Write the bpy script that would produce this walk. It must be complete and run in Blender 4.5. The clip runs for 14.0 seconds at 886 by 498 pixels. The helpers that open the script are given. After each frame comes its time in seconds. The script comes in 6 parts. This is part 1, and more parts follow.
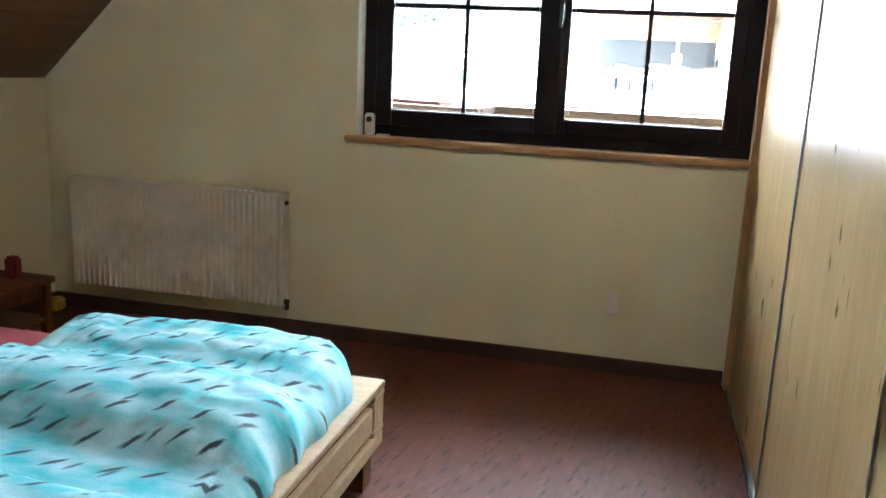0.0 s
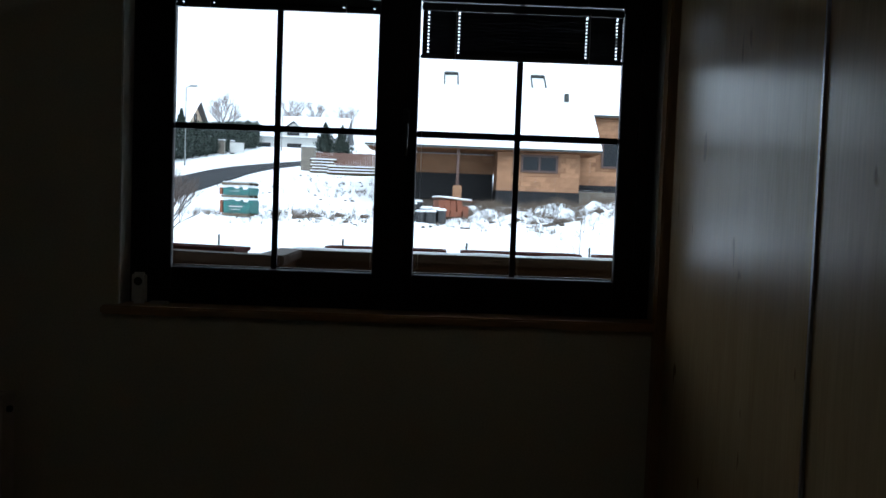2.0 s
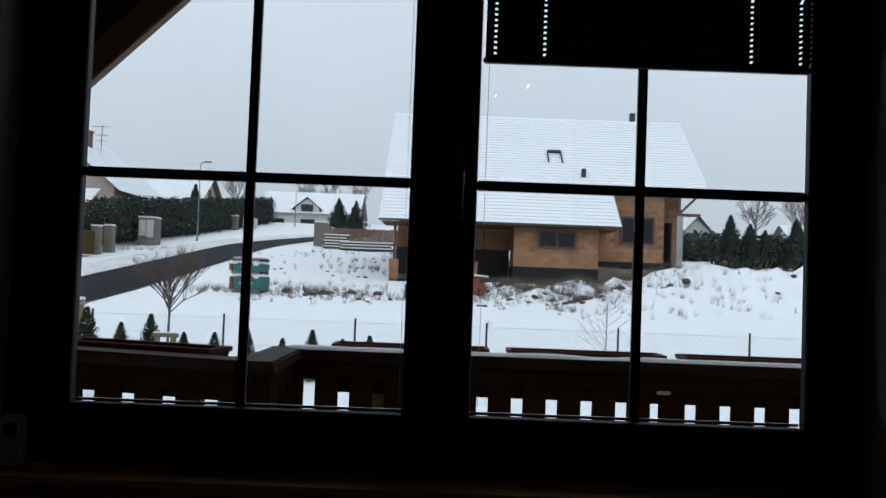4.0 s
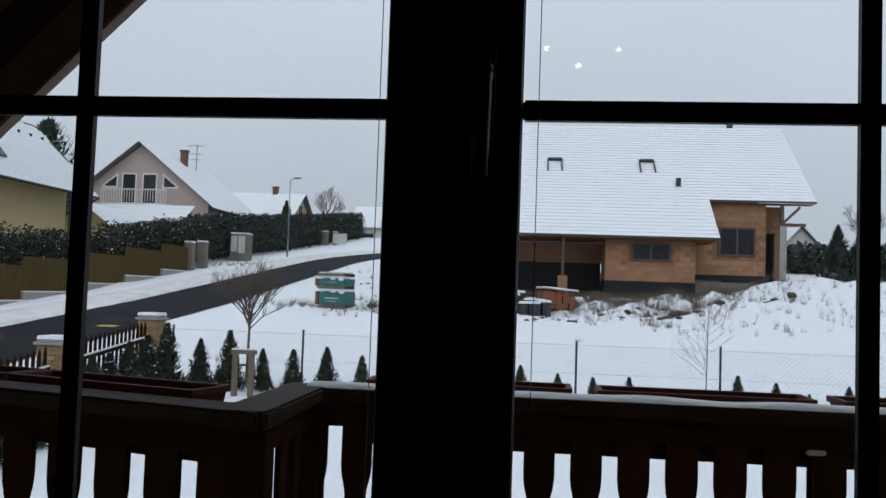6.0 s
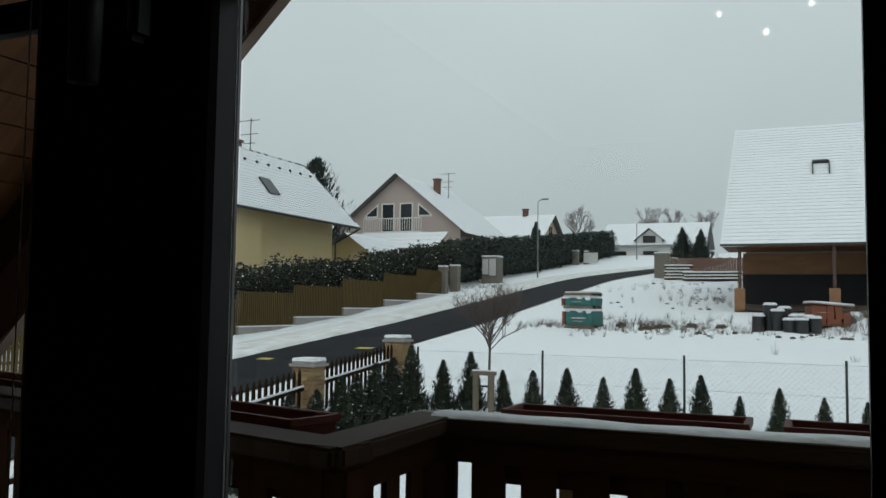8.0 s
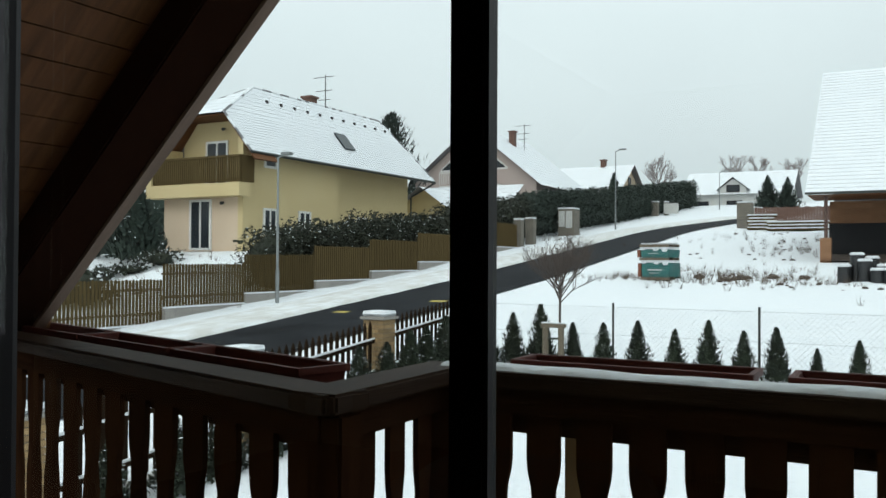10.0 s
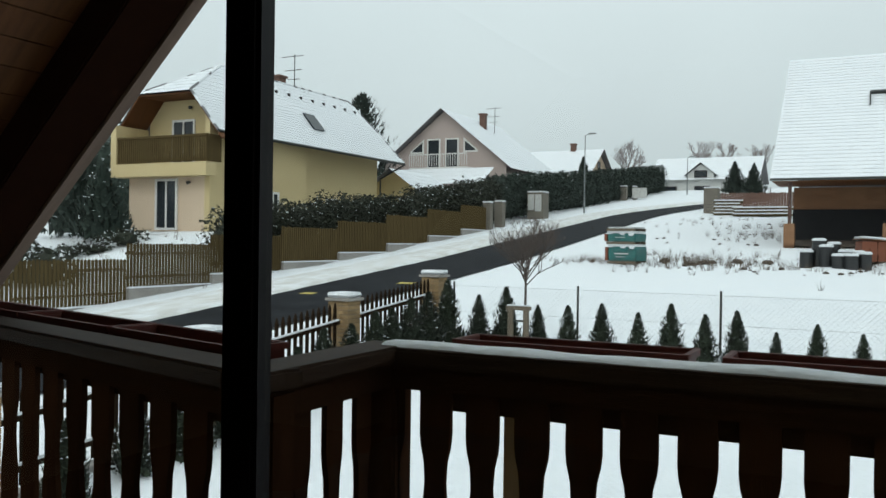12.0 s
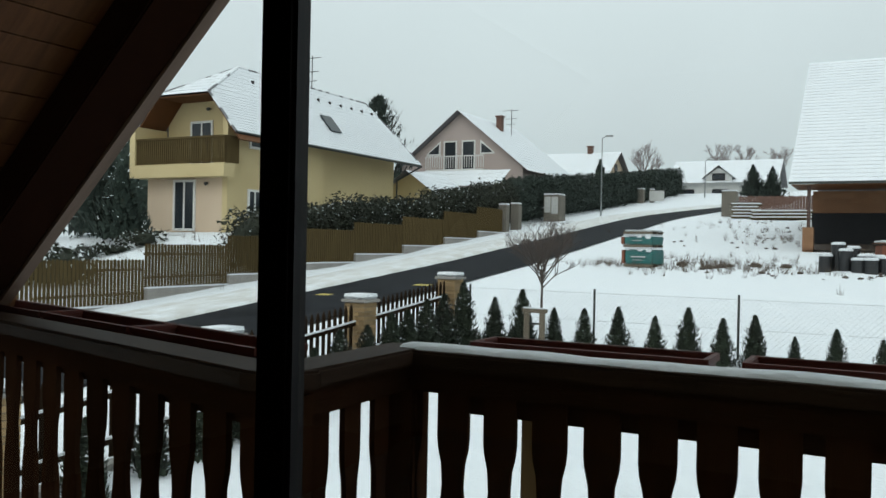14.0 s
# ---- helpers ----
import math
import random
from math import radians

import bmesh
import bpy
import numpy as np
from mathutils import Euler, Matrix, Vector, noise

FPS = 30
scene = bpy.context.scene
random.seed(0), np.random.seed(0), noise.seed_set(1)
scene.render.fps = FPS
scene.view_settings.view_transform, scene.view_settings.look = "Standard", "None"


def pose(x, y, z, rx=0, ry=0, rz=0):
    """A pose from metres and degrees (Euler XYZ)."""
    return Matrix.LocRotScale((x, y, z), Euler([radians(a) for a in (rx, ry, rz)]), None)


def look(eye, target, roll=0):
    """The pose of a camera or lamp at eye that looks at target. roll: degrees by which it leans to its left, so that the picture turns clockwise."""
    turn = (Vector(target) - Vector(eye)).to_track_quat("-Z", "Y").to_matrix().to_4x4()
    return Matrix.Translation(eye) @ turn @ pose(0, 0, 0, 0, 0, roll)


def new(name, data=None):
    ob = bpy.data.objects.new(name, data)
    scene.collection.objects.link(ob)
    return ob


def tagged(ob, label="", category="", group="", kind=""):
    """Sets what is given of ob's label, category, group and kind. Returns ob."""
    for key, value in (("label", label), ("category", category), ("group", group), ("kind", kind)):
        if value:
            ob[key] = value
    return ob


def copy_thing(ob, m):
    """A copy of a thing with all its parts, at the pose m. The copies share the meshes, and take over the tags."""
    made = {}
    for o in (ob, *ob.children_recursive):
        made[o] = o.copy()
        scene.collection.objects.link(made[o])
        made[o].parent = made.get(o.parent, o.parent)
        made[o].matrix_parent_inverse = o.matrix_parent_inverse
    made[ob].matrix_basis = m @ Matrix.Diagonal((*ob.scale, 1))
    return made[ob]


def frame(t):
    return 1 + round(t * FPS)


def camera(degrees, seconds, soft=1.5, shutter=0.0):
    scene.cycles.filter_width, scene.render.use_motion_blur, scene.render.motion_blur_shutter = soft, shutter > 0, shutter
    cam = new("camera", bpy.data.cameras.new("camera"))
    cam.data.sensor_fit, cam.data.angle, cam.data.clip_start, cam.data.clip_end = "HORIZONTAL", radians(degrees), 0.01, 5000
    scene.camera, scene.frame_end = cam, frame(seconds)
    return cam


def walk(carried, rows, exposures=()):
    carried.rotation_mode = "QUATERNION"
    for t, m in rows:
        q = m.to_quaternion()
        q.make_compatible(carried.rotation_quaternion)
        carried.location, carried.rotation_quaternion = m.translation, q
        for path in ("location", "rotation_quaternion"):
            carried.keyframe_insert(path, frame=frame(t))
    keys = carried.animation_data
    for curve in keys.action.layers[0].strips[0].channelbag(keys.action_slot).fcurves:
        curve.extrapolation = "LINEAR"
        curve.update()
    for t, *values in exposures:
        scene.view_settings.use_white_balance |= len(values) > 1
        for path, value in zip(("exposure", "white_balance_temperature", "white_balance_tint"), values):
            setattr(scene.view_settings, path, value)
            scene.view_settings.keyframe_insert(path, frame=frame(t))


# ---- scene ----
cam = camera(55.1, 14.0)
PATH = [
    (0, (0.45, -3.828, 1.246), (0.003, -1.924, 0.828), 2.7),
    (0.5, (0.447, -3.519, 1.341), (-0.089, -1.603, 1.141), 5.5),
    (1, (0.299, -3.295, 1.229), (-0.025, -1.322, 1.181), 3.0),
    (1.5, (0.25, -3.05, 1.233), (0.237, -1.05, 1.256), 2.0),
    (2, (0.124, -2.808, 1.273), (0.155, -0.81, 1.175), 2.1),
    (2.5, (0.083, -2.505, 1.293), (-0.109, -0.515, 1.277), 4.1),
    (3, (0.042, -2.222, 1.298), (-0.007, -0.223, 1.339), 3.6),
    (5.5, (-0.005, -0.942, 1.332), (-0.042, 1.055, 1.436), 0.5),
    (6, (0.084, -0.76, 1.328), (-0.133, 1.225, 1.433), 2.0),
    (6.5, (0.196, -0.59, 1.333), (-0.103, 1.385, 1.424), 2.8),
    (7, (0.263, -0.447, 1.34), (0.023, 1.534, 1.476), 1.9),
    (7.5, (0.304, -0.345, 1.331), (0.005, 1.628, 1.468), 0.7),
    (8, (0.377, -0.296, 1.325), (-0.414, 1.535, 1.463), 0.8),
    (10.5, (0.625, -0.219, 1.324), (-0.333, 1.537, 1.338), 0.2),
    (11, (0.654, -0.2, 1.316), (-0.25, 1.584, 1.318), 0.9),
    (11.5, (0.654, -0.184, 1.312), (-0.231, 1.609, 1.305), 0.7),
    (12, (0.654, -0.179, 1.315), (-0.243, 1.609, 1.301), 0.8),
    (12.5, (0.651, -0.175, 1.315), (-0.255, 1.607, 1.311), 0.9),
    (13, (0.653, -0.185, 1.318), (-0.283, 1.582, 1.314), 0.8),
    (13.5, (0.652, -0.187, 1.318), (-0.28, 1.582, 1.311), 0.7),
    (14, (0.648, -0.184, 1.317), (-0.282, 1.586, 1.307), 1.1),
]
walk(cam, [(t, look(eye, target, roll)) for t, eye, target, roll in PATH],
     exposures=[(0, 6.4, 5950, 12), (0.4, 6.15, 5700, 11), (0.8, 5.75, 5550, 10), (1.0, 5.05, 5500, 10), (1.2, 3.7, 5500, 10), (1.5, 2.75, 5450, 12), (2.0, 1.2, 5700, 14), (2.5, 0.9, 5850, 14), (3.0, 0.55, 5950, 14), (5.5, -0.2, 6150, 22), (6.5, -0.14, 6200, 18), (7.0, -0.05, 6350, 14), (7.5, -0.2, 6450, 12), (8.2, -0.3, 6500, 10), (10.3, 0.32, 6500, 10), (11.2, 0.2, 6500, 10), (12.5, 0.1, 6500, 10), (14.0, 0.08, 6500, 10)])

# ---- world and light ----
world = bpy.data.worlds.new("overcast_sky")
scene.world = world
world.use_nodes = True
wn, wl = world.node_tree.nodes, world.node_tree.links
sky = wn.new("ShaderNodeTexSky")
sky.sky_type, sky.sun_disc = 'NISHITA', False
sky.sun_elevation, sky.sun_rotation = radians(38), radians(200)
sky.air_density, sky.dust_density, sky.ozone_density = 1.0, 6.0, 1.0
grey = wn.new("ShaderNodeHueSaturation")
grey.inputs["Saturation"].default_value = 0.10
wl.new(sky.outputs[0], grey.inputs["Color"])
cloud = wn.new("ShaderNodeTexNoise")
cloud.inputs["Scale"].default_value, cloud.inputs["Detail"].default_value = 2.2, 5.0
shade = wn.new("ShaderNodeMix")
shade.data_type = 'RGBA'
shade.inputs[6].default_value, shade.inputs[7].default_value = (5.0, 5.7, 6.0, 1), (6.3, 7.1, 7.35, 1)
wl.new(cloud.outputs["Fac"], shade.inputs[0])
layer = wn.new("ShaderNodeMix")
layer.data_type = 'RGBA'
layer.inputs[0].default_value = 0.85
wl.new(grey.outputs[0], layer.inputs[6])
wl.new(shade.outputs[2], layer.inputs[7])
sky_co, sky_xyz, lift, dome = wn.new("ShaderNodeTexCoord"), wn.new("ShaderNodeSeparateXYZ"), wn.new("ShaderNodeMapRange"), wn.new("ShaderNodeVectorMath")
lift.inputs[1].default_value, lift.inputs[2].default_value, lift.inputs[3].default_value, lift.inputs[4].default_value = 0.12, 1.0, 1.0, 1.75
dome.operation = 'SCALE'
wl.new(sky_co.outputs["Generated"], sky_xyz.inputs[0])
wl.new(sky_xyz.outputs["Z"], lift.inputs[0])
wl.new(layer.outputs[2], dome.inputs[0])
wl.new(lift.outputs[0], dome.inputs["Scale"])
wl.new(dome.outputs[0], wn["Background"].inputs["Color"])
wn["Background"].inputs["Strength"].default_value = 0.12
sun_data = bpy.data.lights.new("sun", 'SUN')
sun_data.energy, sun_data.angle, sun_data.color = 0.5, radians(40), (1.0, 0.97, 0.93)
sun = new("sun", sun_data)
sun.matrix_world = pose(0, 0, 30, 52, 0, 20)


# ---- materials ----
def mat(name, base, rough=0.6, metal=0.0, second=None, scale=8.0, stretch=(1, 1, 1), amount=0.5, grain=40.0, bump=0.15, dist=0.01, random_tint=0.0, coat=0.0, detail=6.0):
    m = bpy.data.materials.new(name)
    m.use_nodes = True
    n, l = m.node_tree.nodes, m.node_tree.links
    b = n["Principled BSDF"]
    b.inputs["Roughness"].default_value, b.inputs["Metallic"].default_value = rough, metal
    if coat:
        b.inputs["Coat Weight"].default_value = coat
    second = second or tuple(c * 0.75 for c in base)
    co = n.new("ShaderNodeTexCoord")
    mp = n.new("ShaderNodeMapping")
    mp.inputs["Scale"].default_value = stretch
    l.new(co.outputs["Object"], mp.inputs["Vector"])
    big = n.new("ShaderNodeTexNoise")
    big.inputs["Scale"].default_value, big.inputs["Detail"].default_value = scale, detail
    l.new(mp.outputs[0], big.inputs["Vector"])
    fine = n.new("ShaderNodeTexNoise")
    fine.inputs["Scale"].default_value, fine.inputs["Detail"].default_value = scale * grain / 8.0, 4.0
    l.new(mp.outputs[0], fine.inputs["Vector"])
    ramp = n.new("ShaderNodeMapRange")
    ramp.inputs[1].default_value, ramp.inputs[2].default_value = 0.5 - 0.5 * amount, 0.5 + 0.5 * amount
    l.new(big.outputs["Fac"], ramp.inputs[0])
    mix = n.new("ShaderNodeMix")
    mix.data_type = 'RGBA'
    mix.inputs[6].default_value, mix.inputs[7].default_value = (*second, 1), (*base, 1)
    l.new(ramp.outputs[0], mix.inputs[0])
    out = mix.outputs[2]
    mul = n.new("ShaderNodeMix")
    mul.data_type, mul.blend_type = 'RGBA', 'MULTIPLY'
    mul.inputs[0].default_value = 0.35
    l.new(out, mul.inputs[6])
    l.new(fine.outputs["Fac"], mul.inputs[7])
    out = mul.outputs[2]
    if random_tint:
        info = n.new("ShaderNodeObjectInfo")
        hsv = n.new("ShaderNodeHueSaturation")
        rng = n.new("ShaderNodeMapRange")
        rng.inputs[3].default_value, rng.inputs[4].default_value = 1 - random_tint, 1 + random_tint
        l.new(info.outputs["Random"], rng.inputs[0])
        l.new(rng.outputs[0], hsv.inputs["Value"])
        l.new(out, hsv.inputs["Color"])
        out = hsv.outputs[0]
    l.new(out, b.inputs["Base Color"])
    bp = n.new("ShaderNodeBump")
    bp.inputs["Strength"].default_value, bp.inputs["Distance"].default_value = bump, dist
    l.new(fine.outputs["Fac"], bp.inputs["Height"])
    l.new(bp.outputs[0], b.inputs["Normal"])
    return m


PLASTER = mat("cream_plaster", (0.80, 0.735, 0.54), 0.85, second=(0.745, 0.68, 0.48), scale=3, grain=400, bump=0.25, dist=0.002)
WHITE = mat("white_paint", (0.8, 0.79, 0.76), 0.45, second=(0.74, 0.73, 0.70), scale=4, bump=0.05)
SNOW = mat("snow", (0.86, 0.88, 0.90), 0.75, second=(0.80, 0.83, 0.86), scale=1.2, grain=90, bump=0.6, dist=0.035)
DARKFRAME = mat("dark_brown_frame", (0.017, 0.012, 0.015), 0.4, second=(0.011, 0.008, 0.010), scale=10, bump=0.05, dist=0.002)
STAINED = mat("dark_stained_wood", (0.062, 0.028, 0.014), 0.7, second=(0.030, 0.013, 0.007), scale=5, stretch=(8, 8, 0.6), grain=60, bump=0.4, dist=0.004, random_tint=0.3)
STAINEDX = mat("dark_stained_rail", (0.052, 0.024, 0.013), 0.7, second=(0.025, 0.012, 0.007), scale=5, stretch=(0.6, 8, 8), grain=60, bump=0.4, dist=0.004)
SOFFIT = mat("brown_soffit_boards", (0.19, 0.078, 0.030), 0.6, second=(0.09, 0.036, 0.015), scale=3, stretch=(0.7, 8, 0.7), grain=60, bump=0.3, dist=0.004)
# Barge board paler than the rafter: its lit edge is put into the colour.
BARGE = mat("lit_barge_board", (0.20, 0.125, 0.09), 0.8, second=(0.13, 0.08, 0.055), scale=3, stretch=(0.7, 8, 0.7), grain=60, bump=0.3, dist=0.004)
RAFTER = mat("blackish_rafter", (0.024, 0.010, 0.006), 0.85, second=(0.013, 0.006, 0.004), scale=5, stretch=(0.6, 8, 8), grain=60, bump=0.4, dist=0.004)
TILEDUST = mat("snow_dusted_tile", (0.26, 0.26, 0.27), 0.8, second=(0.14, 0.135, 0.14), scale=3, bump=0.2)
STAKE = mat("weathered_stake", (0.19, 0.155, 0.11), 0.9, second=(0.12, 0.095, 0.07), scale=4, stretch=(6, 6, 0.6), grain=60, bump=0.4)
HANDRAIL = mat("wet_stained_handrail", (0.072, 0.046, 0.034), 0.45, second=(0.03, 0.018, 0.013), scale=5, stretch=(0.6, 8, 8), grain=60, bump=0.4, dist=0.004)
PALEWOOD = mat("pale_pine", (0.45, 0.31, 0.17), 0.6, second=(0.34, 0.22, 0.11), scale=4, stretch=(0.7, 9, 9), grain=60, bump=0.25, dist=0.003, random_tint=0.12)
NEWPINE = mat("new_pine", (0.66, 0.48, 0.28), 0.7, second=(0.55, 0.38, 0.2), scale=4, stretch=(9, 9, 0.6), grain=60, bump=0.25, dist=0.003)
PALEWOODZ = mat("pale_pine_upright", (0.46, 0.25, 0.095), 0.5, second=(0.34, 0.17, 0.06), scale=4, stretch=(9, 9, 0.6), grain=60, bump=0.25, dist=0.003, random_tint=0.12)
CEILWOOD = mat("brown_ceiling_boards", (0.19, 0.083, 0.028), 0.5, second=(0.125, 0.052, 0.017), scale=3, stretch=(8, 0.5, 8), grain=60, bump=0.2, dist=0.003)
CHROME = mat("brushed_aluminium", (0.55, 0.55, 0.56), 0.3, 1.0, scale=20, bump=0.05)
DARKMETAL = mat("dark_metal", (0.05, 0.055, 0.05), 0.5, 0.4, scale=20, bump=0.1)
GALV = mat("galvanised_metal", (0.34, 0.36, 0.36), 0.5, 0.7, scale=10, bump=0.1)
TERRA = mat("red_brown_plastic", (0.125, 0.030, 0.022), 0.55, second=(0.085, 0.020, 0.015), scale=6, bump=0.1)
ASPHALT = mat("wet_asphalt", (0.030, 0.032, 0.036), 0.55, second=(0.013, 0.014, 0.016), scale=0.9, grain=900, bump=0.4, dist=0.01)
CONCRETE = mat("concrete", (0.36, 0.34, 0.31), 0.85, second=(0.27, 0.25, 0.23), scale=2, grain=200, bump=0.4, dist=0.01)
TARBLACK = mat("black_damp_proofing", (0.014, 0.015, 0.017), 0.6, second=(0.024, 0.025, 0.027), scale=2, bump=0.2)
YELLOWWALL = mat("yellow_render", (0.68, 0.545, 0.30), 0.9, second=(0.61, 0.48, 0.25), scale=0.8, grain=200, bump=0.15)
PEACHWALL = mat("peach_render", (0.72, 0.57, 0.42), 0.9, second=(0.66, 0.51, 0.37), scale=0.8, grain=200, bump=0.15)
PINKWALL = mat("pink_grey_render", (0.52, 0.43, 0.39), 0.9, second=(0.47, 0.38, 0.35), scale=0.8, grain=200, bump=0.15)
WHITEWALL = mat("white_render", (0.66, 0.66, 0.63), 0.9, second=(0.58, 0.58, 0.56), scale=0.8, grain=200, bump=0.15)
TILEDARK = mat("dark_roof_tile", (0.05, 0.045, 0.045), 0.7, scale=3, bump=0.2)
FENCEWOOD = mat("brown_fence_wood", (0.118, 0.086, 0.040), 0.85, second=(0.066, 0.047, 0.024), scale=2, stretch=(6, 6, 0.5), grain=60, bump=0.4, random_tint=0.2)
BROWNFRAME = mat("red_brown_frame", (0.085, 0.040, 0.028), 0.45, bump=0.05)
SILLPINE = mat("varnished_sill_pine", (0.52, 0.30, 0.13), 0.4, second=(0.40, 0.21, 0.08), scale=4, stretch=(0.7, 9, 9), grain=60, bump=0.15, dist=0.002)
RADIATOR = mat("cream_white_enamel", (0.73, 0.645, 0.555), 0.5, second=(0.71, 0.625, 0.535), scale=3, bump=0.02)
CHIMNEY = mat("chimney_brick", (0.16, 0.085, 0.062), 0.85, scale=6, bump=0.4)
BARK = mat("bark", (0.085, 0.062, 0.048), 0.9, second=(0.05, 0.036, 0.03), scale=6, stretch=(4, 4, 1), bump=0.6)
TWIG = mat("bare_twigs", (0.115, 0.088, 0.075), 0.9, scale=6, bump=0.3)
BIRCH = mat("pale_twigs", (0.26, 0.22, 0.19), 0.9, scale=6, bump=0.3)
FARTWIG = mat("far_bare_twigs", (0.24, 0.20, 0.19), 0.9, scale=6, bump=0.3)
DRYGRASS = mat("dry_weeds", (0.13, 0.095, 0.065), 0.9, second=(0.075, 0.055, 0.04), scale=3, bump=0.3)
SOIL = mat("dark_soil", (0.075, 0.055, 0.042), 0.95, scale=3, bump=0.6)
THUJA = mat("thuja_foliage", (0.028, 0.041, 0.020), 0.85, second=(0.011, 0.018, 0.009), scale=5, grain=60, bump=0.4, random_tint=0.2)
SPRUCE = mat("spruce_foliage", (0.034, 0.052, 0.038), 0.85, second=(0.016, 0.026, 0.02), scale=2, grain=60, bump=0.4, random_tint=0.2)
BUSH = mat("bush_foliage", (0.034, 0.040, 0.022), 0.85, second=(0.013, 0.017, 0.010), scale=2, grain=60, bump=0.4)
TEAL = mat("teal_wrap", (0.022, 0.15, 0.135), 0.4, second=(0.012, 0.085, 0.085), scale=3, bump=0.2)
BLOCKRED = mat("red_clay_blocks", (0.24, 0.078, 0.04), 0.85, scale=4, bump=0.4)
BLACKPLASTIC = mat("black_plastic", (0.018, 0.019, 0.021), 0.45, scale=4, bump=0.2)
YELLOWPLASTIC = mat("yellow_plastic", (0.7, 0.5, 0.06), 0.5, bump=0.05)
REDCLOTH = mat("red_cloth", (0.20, 0.018, 0.022), 0.9, bump=0.3)
BASEB = mat("dark_skirting", (0.075, 0.035, 0.024), 0.5, second=(0.05, 0.024, 0.017), scale=6, bump=0.1)
YELPAINT = mat("worn_yellow_paint", (0.55, 0.42, 0.06), 0.8, second=(0.3, 0.24, 0.08), scale=9, bump=0.2)
LIGHTBOX = mat("grey_cabinet_door", (0.6, 0.6, 0.57), 0.6, bump=0.05)
GATESTONE = mat("weathered_gate_stone", (0.215, 0.19, 0.155), 0.9, second=(0.14, 0.125, 0.105), scale=2, grain=200, bump=0.4, dist=0.01)
SNOWBANK = mat("trodden_dirty_snow", (0.84, 0.86, 0.88), 0.8, second=(0.58, 0.555, 0.51), scale=3.0, stretch=(1, 0.4, 1), amount=0.42, grain=60, bump=0.8, dist=0.04)
GREYBACK = mat("exterior_render", (0.62, 0.56, 0.42), 0.9, scale=2, bump=0.2)


for m in (STAINED, STAINEDX, SOFFIT, FENCEWOOD, DARKFRAME, RAFTER, HANDRAIL, TARBLACK, ASPHALT):
    m.node_tree.nodes["Principled BSDF"].inputs["Specular IOR Level"].default_value = 0.15

for m, level in ((RAFTER, 0.0), (STAINED, 0.0), (STAINEDX, 0.0), (HANDRAIL, 0.015), (FENCEWOOD, 0.0), (ASPHALT, 0.01), (TERRA, 0.1)):
    m.node_tree.nodes["Principled BSDF"].inputs["Specular IOR Level"].default_value = level


def brick_mat():
    """Orange hollow clay blocks, laid in courses, with thin mortar joints."""
    m = mat("orange_clay_block", (0.36, 0.195, 0.105), 0.9, second=(0.26, 0.135, 0.072), scale=1.5, grain=120, bump=0.3)
    n, l = m.node_tree.nodes, m.node_tree.links
    b = n["Principled BSDF"]
    src = b.inputs["Base Color"].links[0].from_socket
    co = n.new("ShaderNodeTexCoord")
    mp = n.new("ShaderNodeMapping")
    mp.inputs["Rotation"].default_value = (radians(90), 0, 0)
    l.new(co.outputs["Object"], mp.inputs[0])
    br = n.new("ShaderNodeTexBrick")
    br.inputs["Scale"].default_value = 1.0
    br.inputs["Brick Width"].default_value, br.inputs["Row Height"].default_value, br.inputs["Mortar Size"].default_value = 0.5, 0.25, 0.012
    br.inputs["Color1"].default_value, br.inputs["Color2"].default_value, br.inputs["Mortar"].default_value = (1, 1, 1, 1), (0.70, 0.65, 0.60, 1), (0.62, 0.58, 0.54, 1)
    l.new(mp.outputs[0], br.inputs["Vector"])
    mul = n.new("ShaderNodeMix")
    mul.data_type, mul.blend_type = 'RGBA', 'MULTIPLY'
    mul.inputs[0].default_value = 0.9
    l.new(src, mul.inputs[6])
    l.new(br.outputs["Color"], mul.inputs[7])
    l.new(mul.outputs[2], b.inputs["Base Color"])
    return m


MORTAR = mat("grey_mortar", (0.24, 0.21, 0.17), 0.95, scale=6, grain=200, bump=0.4)
SMALLBRICK = mat("yellow_brown_brick", (0.40, 0.27, 0.13), 0.85, second=(0.27, 0.17, 0.08), scale=9, grain=120, bump=0.35, random_tint=0.3)
CLAYBLOCK = mat("clay_block", (0.38, 0.205, 0.11), 0.9, second=(0.28, 0.145, 0.077), scale=5, grain=120, bump=0.35, random_tint=0.16)
BRICK = brick_mat()


